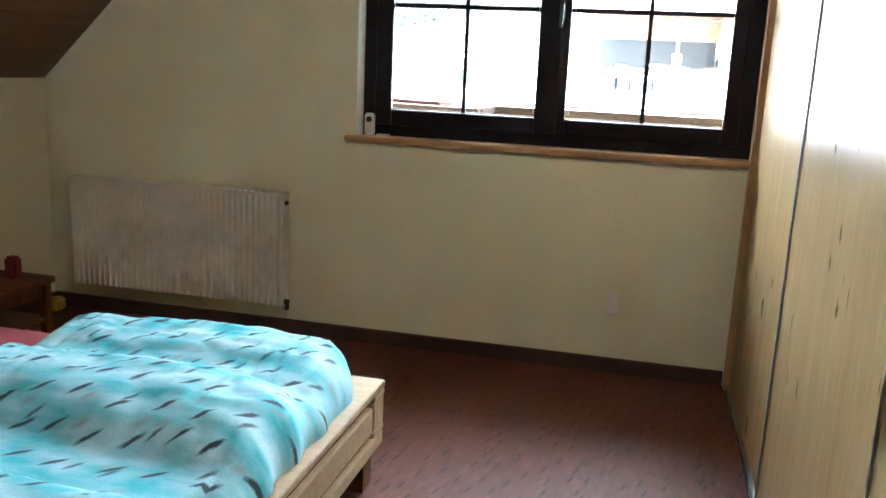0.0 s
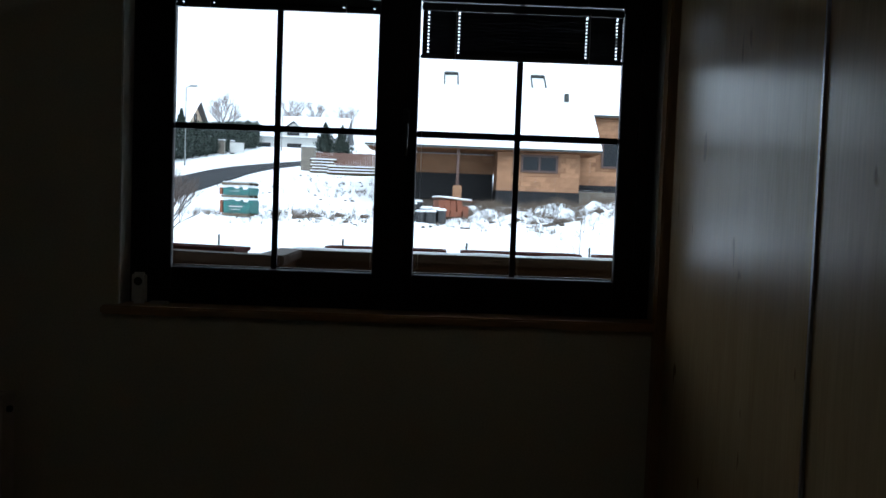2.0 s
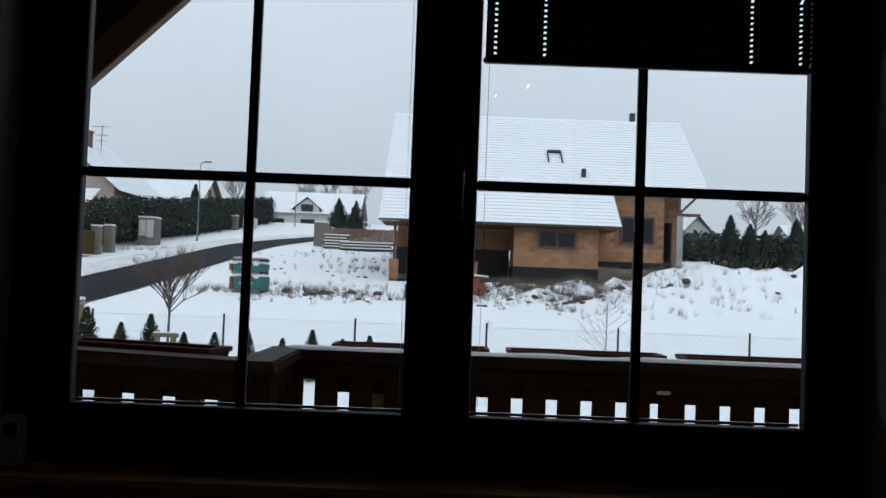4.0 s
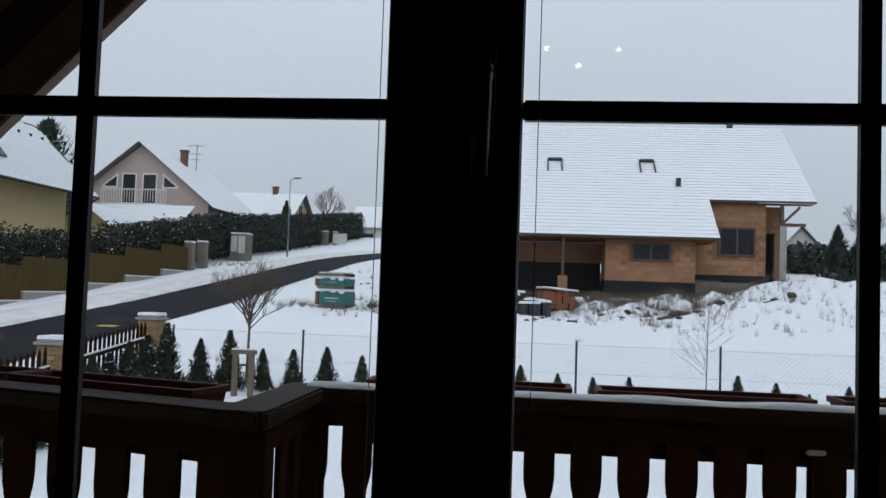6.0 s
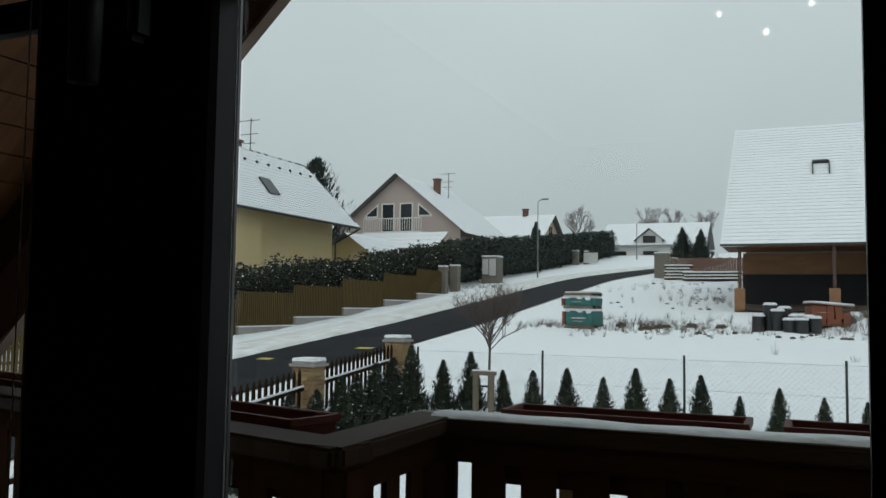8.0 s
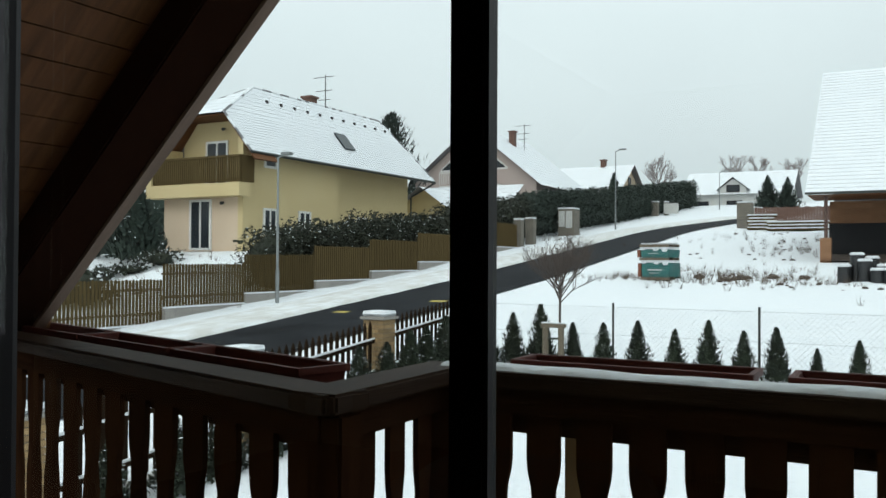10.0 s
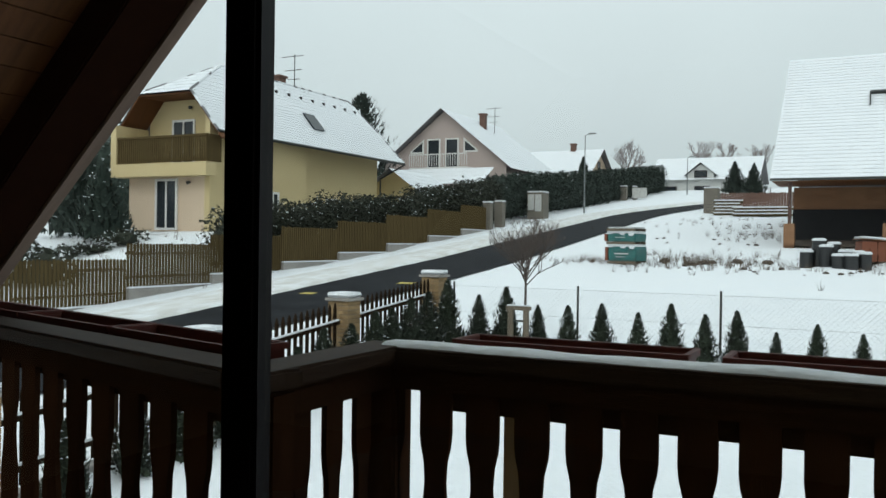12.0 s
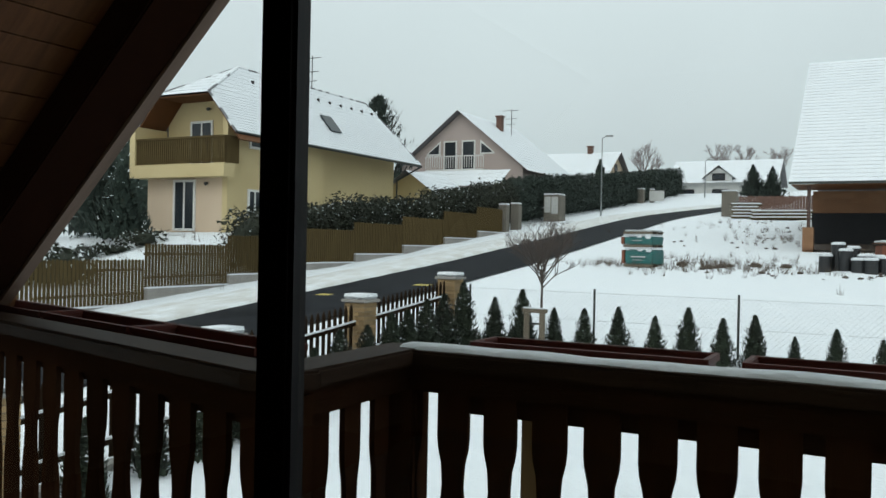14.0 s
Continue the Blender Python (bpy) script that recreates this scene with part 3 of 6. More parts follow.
# socket
ob = thing("wall_socket", "white plastic double wall socket above the skirting", "socket", at=(0.357, -0.002, 0.235))
boxpart("plate", (-0.030, -0.010, -0.058), (0.030, 0, 0.058), WHITE, ob, bevel=0.006)
for z in (-0.028, 0.028):
    bm = bmesh.new()
    tube(bm, (0, -0.0105, z), (0, -0.017, z), 0.023, 0.021, 18)
    part("outlet", bm, WHITE, ob)

# wardrobe with sliding doors
WX = 0.895
ob = thing("wardrobe", "built-in wardrobe with pale birch-effect sliding doors", "wardrobe")
y = -0.085
for i, w in enumerate((1.035, 1.145, 1.02, 0.9)):
    d = boxpart("door", (WX, y - w, FZ + 0.035), (WX + 0.02, y - 0.006, 2.40), LAMINATE, ob, bevel=0.001)
    boxpart("edge_profile", (WX - 0.006, y - w - 0.010, FZ + 0.03), (WX + 0.019, y - w - 0.001, 2.40), CHROME, d, "thin grey metal edge strip")
    y -= w
boxpart("bottom_track", (WX - 0.012, -4.2, FZ), (WX + 0.06, -0.06, FZ + 0.03), CHROME, ob, "grey metal floor track")
boxpart("top_rail", (WX - 0.012, -4.2, 2.40), (WX + 0.06, -0.06, 2.459), PALEWOODZ, ob)
boxpart("carcass", (WX + 0.03, -4.2, FZ), (1.54, -0.06, 2.40), PALEWOOD, ob)
bm = bmesh.new()
box(bm, (0.872, -0.062, FZ), (0.925, -0.004, 2.455))
smoothed(bm, 0.005)
structure("trim", bm, PALEWOODZ, "pine corner batten between the wall and the wardrobe")

# pallet bed
BZ = FZ + 0.07
bed = thing("bed", "low bed of raw pine pallets", "bed")
BX0, BX1, BY0, BY1 = -2.43, -0.30, -3.36, -1.36
for i in range(7):
    x0 = BX0 + i * 0.3085
    boxpart("deck_board", (x0, BY0, BZ + 0.268), (x0 + 0.28, BY1, BZ + 0.29), PALEWOOD, bed, bevel=0.003)
for k, yy in enumerate((BY0, -2.6, BY1 - 0.1)):
    boxpart("bearer", (BX0, yy, BZ + 0.245), (BX1, yy + 0.1, BZ + 0.267), PALEWOOD, bed, bevel=0.003)
    boxpart("skid", (BX0, yy, BZ + 0.125), (BX1, yy + 0.1, BZ + 0.147), PALEWOOD, bed, bevel=0.003)
    for x in (BX0, -1.35, BX1 - 0.145):
        boxpart("block", (x, yy + 0.002, BZ + 0.148), (x + 0.143, yy + 0.098, BZ + 0.244), PALEWOOD, bed, bevel=0.003)
        boxpart("foot_block", (x + 0.01, yy + 0.01, FZ), (x + 0.11, yy + 0.09, BZ + 0.124), SOFFIT, bed, "brown foot block")
boxpart("edge_board", (BX1 - 0.024, BY0 + 0.11, BZ + 0.150), (BX1 - 0.002, BY1 - 0.11, BZ + 0.235), PALEWOOD, bed, bevel=0.003)
boxpart("edge_board", (BX1 - 0.024, BY0, BZ + 0.075), (BX1 - 0.002, BY1, BZ + 0.12), PALEWOOD, bed, bevel=0.003)
bm = bmesh.new()
box(bm, (BX0 + 0.05, BY0 + 0.02, BZ + 0.291), (BX1 - 0.16, BY1 - 0.12, BZ + 0.355))
smoothed(bm, 0.04, 3)
single("mattress", bm, REDCLOTH, "red-sheeted mattress on the pallet bed", "mattress", smooth=True)


def cover(name, x0, x1, y0, y1, base, rest, puff, seed, label):
    """A thick soft duvet: plump round edges, a shallow crease and one deep fold across it."""
    bm = bmesh.new()
    nx, ny = 110, 150
    cx, cy, wx, wy = (x0 + x1) / 2, (y0 + y1) / 2, (x1 - x0) / 2, (y1 - y0) / 2

    def plump(d, r):
        return math.sqrt(max(0.0, 1 - (1 - min(d / r, 1.0)) ** 2))

    top = []
    for j in range(ny + 1):
        row = []
        for i in range(nx + 1):
            u, v = math.sin((i / nx - 0.5) * math.pi), math.sin((j / ny - 0.5) * math.pi)
            dx, dy = (1 - abs(u)) * wx, (1 - abs(v)) * wy
            x = cx + wx * u * (1 - 0.07 * v ** 10)
            y = cy + wy * v * (1 - 0.035 * u ** 10)
            n1 = noise.noise(Vector((x * 2.2, y * 2.6, seed)))
            n2 = noise.noise(Vector((x * 7.0, y * 9.0, seed + 3)))
            n3 = abs(noise.noise(Vector((x * 3.0 + 2 * n1, y * 17.0, seed + 7))))
            n4 = abs(noise.noise(Vector((x * 16.0, y * 5.0, seed + 11))))
            edge = plump(dx, 0.12) * plump(dy, 0.12)
            d = y1 - y + 0.05 * n1 - 0.10 * (x - x1)
            fold = 1 - 0.26 * math.exp(-((d - 0.43) / (0.14 if d < 0.43 else 0.05)) ** 2) - 0.74 * math.exp(-((d - 1.0) / (0.20 if d < 1.0 else 0.08)) ** 2) - 0.2 * math.exp(-((d - 1.45) / 0.07) ** 2)
            z = base + edge * (puff * fold + 0.018 * n1 + 0.010 * n2 - 0.03 * max(0, 0.2 - n3) - 0.05 * max(0, 0.14 - n4) * (1 if dx < 0.3 else 0.4))
            if x < BX1 - 0.11:
                z = max(z, rest + 0.02 * edge)
            hem = 0.02 * n2 * (1 - edge)
            row.append(bm.verts.new((x + hem, y + hem, z)))
        top.append(row)
    for j in range(ny):
        for i in range(nx):
            bm.faces.new((top[j][i], top[j][i + 1], top[j + 1][i + 1], top[j + 1][i]))
    return single(name, bm, DUVET, label, "bedding", smooth=True)


cover("duvet", -1.36, BX1 - 0.03, -3.31, BY1 - 0.055, BZ + 0.293, BZ + 0.358, 0.17, 1.0, "rumpled turquoise duvet with dark feather pattern on the pallet bed")

# bedside table and floor clutter by the knee wall
ob = thing("bedside_table", "small dark pine bedside table by the knee wall", "table", at=(-2.385, -0.72, FZ))
boxpart("top", (-0.19, -0.22, 0.28), (0.20, 0.22, 0.31), SOFFIT, ob, bevel=0.004)
boxpart("shelf", (-0.18, -0.20, 0.10), (0.18, 0.20, 0.12), CEILWOOD, ob, bevel=0.003)
for x in (-0.18, 0.15):
    for yy in (-0.20, 0.16):
        boxpart("leg", (x, yy, 0), (x + 0.04, yy + 0.04, 0.279), SOFFIT, ob, bevel=0.003)
boxpart("apron", (0.15, -0.16, 0.22), (0.17, 0.16, 0.279), SOFFIT, ob)
bm = bmesh.new()
box(bm, (-0.03, -0.04, 0), (0.03, 0.04, 0.07))
smoothed(bm, 0.012)
single("yellow_box", bm, YELLOWPLASTIC, "small yellow plastic box on the floor by the radiator", "box", at=(-2.50, -0.10, FZ))
bm = bmesh.new()
box(bm, (-0.03, -0.03, 0), (0.03, 0.03, 0.10))
smoothed(bm, 0.012)
single("red_mug", bm, REDCLOTH, "dark red mug-sized pot on the bedside table", "cup", at=(-2.33, -0.60, FZ + 0.31))

# lit ceiling lamp, seen mirrored in the glass
ob = thing("ceiling_lamp", "three-armed ceiling lamp with lit warm bulbs", "lamp", at=(0.25, -2.55, 2.46))
bm = bmesh.new()
tube(bm, (0, 0, 0), (0, 0, -0.03), 0.07, 0.06, 20)
part("base", bm, CHROME, ob)
for i in range(3):
    a = 2 * math.pi * i / 3 + 0.5
    bm = bmesh.new()
    tube(bm, (0, 0, -0.025), (0.16 * math.cos(a), 0.16 * math.sin(a), -0.09), 0.008, n=8)
    arm = part("arm", bm, CHROME, ob)
    bm = bmesh.new()
    bmesh.ops.create_uvsphere(bm, u_segments=12, v_segments=8, radius=0.0105, matrix=Matrix.Translation((0.17 * math.cos(a), 0.17 * math.sin(a), -0.115)))
    part("bulb", bm, BULB, arm, "lit bulb", smooth=True)

# ---- the balcony ----
bm = bmesh.new()
box(bm, (-3.0, T, -0.2), (6.0, 2.125, -0.05))
structure("balcony_floor", bm, STAINEDX, "dark timber balcony deck")
bm = bmesh.new()
box(bm, (-3.1, -5.4, -3.4), (6.0, T, -0.25))
structure("wall_lower", bm, GREYBACK, "rendered wall of the lower storey")


def slat_mesh(h):
    """A flat sawn baluster with a waist."""
    w = 0.0505
    prof = [(w, 0.0), (w, 0.44 * h), (w * 0.93, 0.49 * h), (w * 0.74, 0.555 * h), (w * 0.64, 0.62 * h), (w * 0.72, 0.69 * h), (w * 0.93, 0.74 * h), (w, 0.78 * h), (w, h)]
    bm = bmesh.new()
    prism(bm, prof + [(-x, z) for x, z in reversed(prof)], -0.009, 0.009)
    return finish("slat", bm, STAINED)


SLAT = slat_mesh(0.895)


def railing(name, a, b, first, gap, count, snowy, label, low=0.85, lift=0.0, wide=1.0, start=0.0):
    """A railing run from a to b, with the house behind it on its left hand."""
    a, b = Vector((*a, 0)), Vector((*b, 0))
    length = (b - a).length
    ang = math.degrees(math.atan2(b.y - a.y, b.x - a.x))
    ob = thing(name, label, "railing", "balcony railings", at=pose(a.x, a.y, 0, 0, 0, ang))
    boxpart("handrail", (-0.06, -0.065, 0.95 + lift), (length + 0.06, 0.085, 1.0 + lift), HANDRAIL, ob, bevel=0.008)
    boxpart("top_rail", (start, 0.012, low), (length, 0.055, 0.935), STAINEDX, ob, bevel=0.004)
    boxpart("fascia", (0, -0.032, 0.875), (length, -0.010, 0.949 + lift), STAINEDX, ob, bevel=0.003)
    boxpart("bottom_rail", (0, 0.012, 0.08), (length, 0.055, 0.18), STAINEDX, ob, bevel=0.004)
    for i in range(count):
        s = new("slat", SLAT)
        s.parent = ob
        s.matrix_basis = pose(first + i * gap, 0, 0.045) @ Matrix.Diagonal((wide, 1, 1, 1))
    if snowy:
        bm = bmesh.new()
        n = int(length / 0.04)
        rows = []
        for i in range(n + 1):
            x = length * i / n
            k = 0.011 * noise.noise(Vector((x * 7, 2.0, 0.0)))
            h = 0.010 + 0.008 * noise.noise(Vector((x * 4, 0.0, 5.0)))
            rows.append([bm.verts.new((x, y, z)) for y, z in ((-0.040 + 1.6 * k, 1.001), (-0.030 + 1.6 * k, 1.001 + h * 0.7), (-0.01, 1.003 + h), (0.05, 1.002 + h), (0.076 + k, 1.001 + 0.6 * h), (0.084 + k, 1.001))])
        for p, q in zip(rows, rows[1:]):
            for i in range(5):
                bm.faces.new((p[i], p[i + 1], q[i + 1], q[i]))
        part("snow", bm, SNOW, ob, "thin ridge of snow on the handrail", smooth=True)
    return ob


CN, CF, CL = (-0.665, 1.473), (-0.665, 2.078), (-3.4, 2.242)
LEFT = math.hypot(CL[0] - CN[0], CL[1] - CN[1])
railing("railing", CF, (5.2, 2.078), 0.02, 0.152, 39, True, "dark stained timber balcony railing with snow on its handrail", 0.815, start=0.16)
railing("railing", CN, CF, 0.157, 0.152, 3, False, "short dark stained return of the balcony railing", 0.90, 0.004, 0.78)
railing("railing", CL, CN, LEFT - 0.10 - 0.18 * 14, 0.18, 15, False, "dark stained timber balcony railing beside the rafter", 0.84, 0.002, 1.14)


def post(x, y, w):
    bm = bmesh.new()
    box(bm, (-w, -w, -0.05), (w, w, 0.948))
    smoothed(bm, 0.008)
    return single("railing_post", bm, STAINED, "square dark stained corner post of the railing", "post", "railing posts", at=(x, y, 0))


for x, w, mt, lb in ((-0.268, 0.027, NEWPINE, "new pale pine batten behind the railing"), (1.00, 0.02, STAINED, "brown batten behind the railing")):
    bm = bmesh.new()
    box(bm, (x - w, 2.128, -0.15), (x + w, 2.15, 0.86))
    single("batten", bm, mt, lb, "batten", "railing battens")

post(-0.665, 1.50, 0.05)
post(-0.672, 2.10, 0.055)
bm = bmesh.new()
box(bm, (-0.03, -0.016, 0.80), (0.03, 0, 0.84))
smoothed(bm, 0.004)
single("cable_box", bm, WHITE, "small pale box screwed to the railing", "box", at=(0.98, 2.0645, 0.06))


def planter(m, length, label):
    ob = thing("planter", label, "planter", "balcony planters", at=m)
    bm = bmesh.new()
    h, w0, w1, t = 0.16, 0.06, 0.085, 0.006
    lo = [(-length / 2 + 0.02, -w0), (length / 2 - 0.02, -w0), (length / 2 - 0.02, w0), (-length / 2 + 0.02, w0)]
    hi = [(-length / 2, -w1), (length / 2, -w1), (length / 2, w1), (-length / 2, w1)]
    rings = []
    for loop, z, d in ((lo, 0, 0), (hi, h, 0), (hi, h, t * 2), (lo, 0.09, -0.012)):
        rings.append([bm.verts.new((x - math.copysign(d, x), y - math.copysign(d, y), z)) for x, y in loop])
    bm.faces.new(rings[0][::-1])
    for p, q in zip(rings, rings[1:]):
        for i in range(4):
            bm.faces.new((p[i], p[(i + 1) % 4], q[(i + 1) % 4], q[i]))
    bm.faces.new(rings[3])
    part("box", bm, TERRA, ob)
    bm = bmesh.new()
    for y0, y1 in ((-w1 - 0.008, -w1 + 0.006), (w1 - 0.006, w1 + 0.008)):
        box(bm, (-length / 2 - 0.006, y0, h - 0.018), (length / 2 + 0.006, y1, h + 0.002))
    for s in (-1, 1):
        box(bm, (s * length / 2 - 0.007, -w1, h - 0.018), (s * length / 2 + 0.007, w1, h + 0.002))
    part("rim", bm, TERRA, ob)
    bm = bmesh.new()
    g = [[bm.verts.new((-length / 2 + 0.02 + (length - 0.04) * i / 24, -w1 + 0.016 + (2 * w1 - 0.032) * j / 4, 0.115 + 0.012 * noise.noise(Vector((i * 0.7, j, length))))) for i in range(25)] for j in range(5)]
    for j in range(4):
        for i in range(24):
            bm.faces.new((g[j][i], g[j][i + 1], g[j + 1][i + 1], g[j + 1][i]))
    part("soil", bm, SOIL, ob, "dark soil dusted with snow")
    for x in (-length * 0.3, length * 0.3):
        bm = bmesh.new()
        box(bm, (x - 0.012, -w1 - 0.012, -0.012), (x + 0.012, w1, -0.001))
        box(bm, (x - 0.012, -w1 - 0.014, -0.012), (x + 0.012, -w1 - 0.009, 0.10))
    part("bracket", bm, DARKMETAL, ob)
    return ob


PL = "empty red-brown plastic planter hung outside the balcony rail"
for x in (-0.135, 0.665, 1.465, 2.265):
    planter(pose(x, 2.268, 0.858, 0, 0, 0), 0.70, PL)
ang = math.degrees(math.atan2(CN[1] - CL[1], CN[0] - CL[0]))
for d in (0.645, 1.40, 2.15):
    planter(pose(CN[0], CN[1], 0.858, 0, 0, ang) @ pose(-d, 0.205, 0), 0.72, PL)

# roof overhang over the balcony
ROOFA = -44.0
over = pose(-2.85, 0, 1.084, 0, ROOFA, 0)
bm = bmesh.new()
for i in range(16):
    box(bm, (i * 0.125 - 0.30, T, 0.16), (i * 0.125 - 0.30 + 0.119, 2.30, 0.178), over)
box(bm, (-0.4, T, 0.180), (2.1, 2.32, 0.21), over)
structure("ceiling_overhang", bm, SOFFIT, "brown boarded soffit of the roof overhang")
bm = bmesh.new()
box(bm, (-0.4, -0.0, 0.211), (3.4, 2.35, 0.30), over)
structure("roof_cover", bm, TILEDARK, "dark roof covering above the overhang")
# Upper roof and gable, out of view: added to keep sky light off the balcony.
RX, RTOP = 1.25, 1.084 + (1.25 + 2.85) * math.tan(radians(44.0))
bm = bmesh.new()
for m, far in ((over, 5.85), (Matrix.Translation((2 * RX, 0, 0)) @ Matrix.Diagonal((-1, 1, 1, 1)) @ over, 5.85)):
    lo = 2.101 if m is over else -0.4
    box(bm, (lo, T, 0.16), (far, 2.32, 0.20), m)
structure("ceiling_gable", bm, SOFFIT, "unseen brown boarded soffit carried to the ridge, shading the balcony")
bm = bmesh.new()
prism(bm, [(-2.4, 2.751), (RX * 2 + 2.4, 2.751), (RX, RTOP + 0.05)], 0.0, T)
structure("wall_gable", bm, GREYBACK, "unseen rendered gable wall closing the added roof")
bm = bmesh.new()
box(bm, (3.402, 0, 0.211), (5.95, 2.35, 0.30), over)
box(bm, (-0.4, 0, 0.211), (5.95, 2.35, 0.30), Matrix.Translation((2 * RX, 0, 0)) @ Matrix.Diagonal((-1, 1, 1, 1)) @ over)
structure("roof_cover_far", bm, TILEDARK, "unseen dark roof covering carried past the ridge, shading the balcony")
ob = thing("rafter", "heavy dark stained end rafter under the overhang", "rafter")
bm = bmesh.new()
box(bm, (-0.25, 2.03, 0.0), (2.4, 2.28, 0.158), over)
smoothed(bm, 0.008)
part("beam", bm, RAFTER, ob)
bm = bmesh.new()
box(bm, (-0.28, 2.281, -0.01), (2.4, 2.34, 0.20), over)
part("barge_board", bm, BARGE, ob, "brown barge board along the rafter")
bm = bmesh.new()
box(bm, (-3.15, T, 0.90), (-2.97, 2.42, 1.10))
smoothed(bm, 0.01)
single("purlin", bm, SOFFIT, "brown timber purlin end under the rafter", "beam")

# ---- the land ----
XS = sorted(set([-1500, -600, -250, -120, -80, -60] + [-45 + 0.7 * i for i in range(115)] + [40, 50, 70, 110, 250, 600, 1500]))
YS = sorted(set([-1500, -500, -150, -60, -25, -12] + [-6 + 0.7 * i for i in range(110)] + [73, 76, 80, 85, 90, 96, 104, 115, 135, 170, 230, 400, 800, 1600]))


def bumps(x, y):
    k = step(-11.4, -10.4, x) if x > -14 else (1 - step(-17.6, -16.6, x))
    n = 0.08 * noise.noise(Vector((x * 0.35, y * 0.35, 1))) + 0.05 * noise.noise(Vector((x * 1.3, y * 1.3, 4)))
    rough = math.exp(-((x - 10) / 11.0) ** 2 - ((y - 35.5) / 2.6) ** 2)
    n += rough * (0.75 * noise.noise(Vector((x * 0.9, y * 0.9, 9))) + 0.26 * noise.noise(Vector((x * 2.6, y * 2.6, 2))))
    heap = math.exp(-((x - 17.0) / 7.5) ** 4 - ((y - 35.5) / 2.2) ** 2)
    n += heap * (0.42 + 0.55 * noise.noise(Vector((x * 0.8, y * 0.8, 6))) + 0.35 * noise.noise(Vector((x * 1.9, y * 1.9, 3))))
    return n * k


bm = bmesh.new()
grid = [[bm.verts.new((x, y, ground_z(x, y) + bumps(x, y) + (0.05 if -17.4 < x < -16.2 and y < 62 else 0))) for x in XS] for y in YS]
for j in range(len(YS) - 1):
    for i in range(len(XS) - 1):
        bm.faces.new((grid[j][i], grid[j][i + 1], grid[j + 1][i + 1], grid[j + 1][i]))
structure("ground", bm, SNOW, "snow-covered ground rising away from the house", smooth=True)


def road_mid(y):
    return -14.25 + 5.5 * step(54, 80, y) ** 1.6, 1.95 - 0.2 * step(30, 60, y)


bm = bmesh.new()
prev = None
for i in range(260):
    y = -40 + i * 0.5
    c, h = road_mid(y)
    row = []
    for k in range(9):
        x = c - h + 2 * h * k / 8 + (0.06 * noise.noise(Vector((y * 0.8, k, 0))) if k in (0, 8) else 0)
        row.append(bm.verts.new((x, y, ground_z(x, y) + 0.05)))
    if prev:
        for k in range(8):
            bm.faces.new((prev[k], prev[k + 1], row[k + 1], row[k]))
    prev = row
structure("road", bm, ASPHALT, "dark wet asphalt lane climbing between snowy verges", smooth=True)
bm = bmesh.new()
prev = None
for i in range(230):
    y = -40 + i * 0.5
    c, h = road_mid(y)
    n1, n2 = noise.noise(Vector((y * 0.5, 0, 3))), noise.noise(Vector((y * 1.1, 5, 3)))
    row = []
    for u, z in ((0.06 + 0.06 * n2, 0.05), (-0.05, 0.13 + 0.03 * n1), (-0.35, 0.20 + 0.05 * n1), (-1.1, 0.18 + 0.05 * n2), (-1.9, 0.16), (-2.4, -0.05)):
        x = c - h + u
        row.append(bm.verts.new((x, y, ground_z(x, y) + z)))
    if prev:
        for k in range(5):
            bm.faces.new((prev[k], prev[k + 1], row[k + 1], row[k]))
    prev = row
structure("snow_bank", bm, SNOWBANK, "ploughed snow along the far side of the lane", smooth=True)
bm = bmesh.new()
for x0, y0, w, d in ((-13.6, 24.7, 0.6, 0.4), (-15.4, 21.7, 0.5, 0.35)):
    q = [bm.verts.new((x, y, ground_z(x, y) + 0.056)) for x, y in ((x0, y0), (x0 + w, y0), (x0 + w, y0 + d), (x0, y0 + d))]
    bm.faces.new(q)
structure("road_marking", bm, YELPAINT, "worn yellow patches painted on the lane")


# ---- plants ----
def foliage_cone(h, r, n, seed, size, lean=0.9):
    """Many small overlapping sprays round an upright cone."""
    rnd = random.Random(seed)
    bm = bmesh.new()
    for i in range(n):
        t = rnd.random() ** 1.25
        a = rnd.random() * 2 * math.pi
        rr = r * (1 - t) ** lean * (0.42 + 0.72 * rnd.random()) * (1 + 0.2 * math.sin(3 * a + seed) + 0.18 * math.sin(9 * t * h + 2 * a)) + 0.012
        z = 0.05 * h + t * h * 0.97
        s = size * (0.6 + 0.8 * rnd.random()) * (1 - 0.45 * t)
        p = Vector((rr * math.cos(a), rr * math.sin(a), z))
        out = Vector((math.cos(a), math.sin(a), 0))
        side = Vector((-math.sin(a), math.cos(a), 0.3 * rnd.uniform(-1, 1)))
        up = (Vector((0, 0, 1)) + out * rnd.uniform(0.1, 0.7)).normalized()
        v = [bm.verts.new(q) for q in (p - side * s * 0.4 - out * s * 0.1, p + side * s * 0.4 - out * s * 0.1, p + up * s * 1.3 + out * 0.1 * s, p - up * s * 0.6 + out * 0.25 * s)]
        bm.faces.new((v[0], v[1], v[2]))
        bm.faces.new((v[1], v[0], v[3]))
    return bm


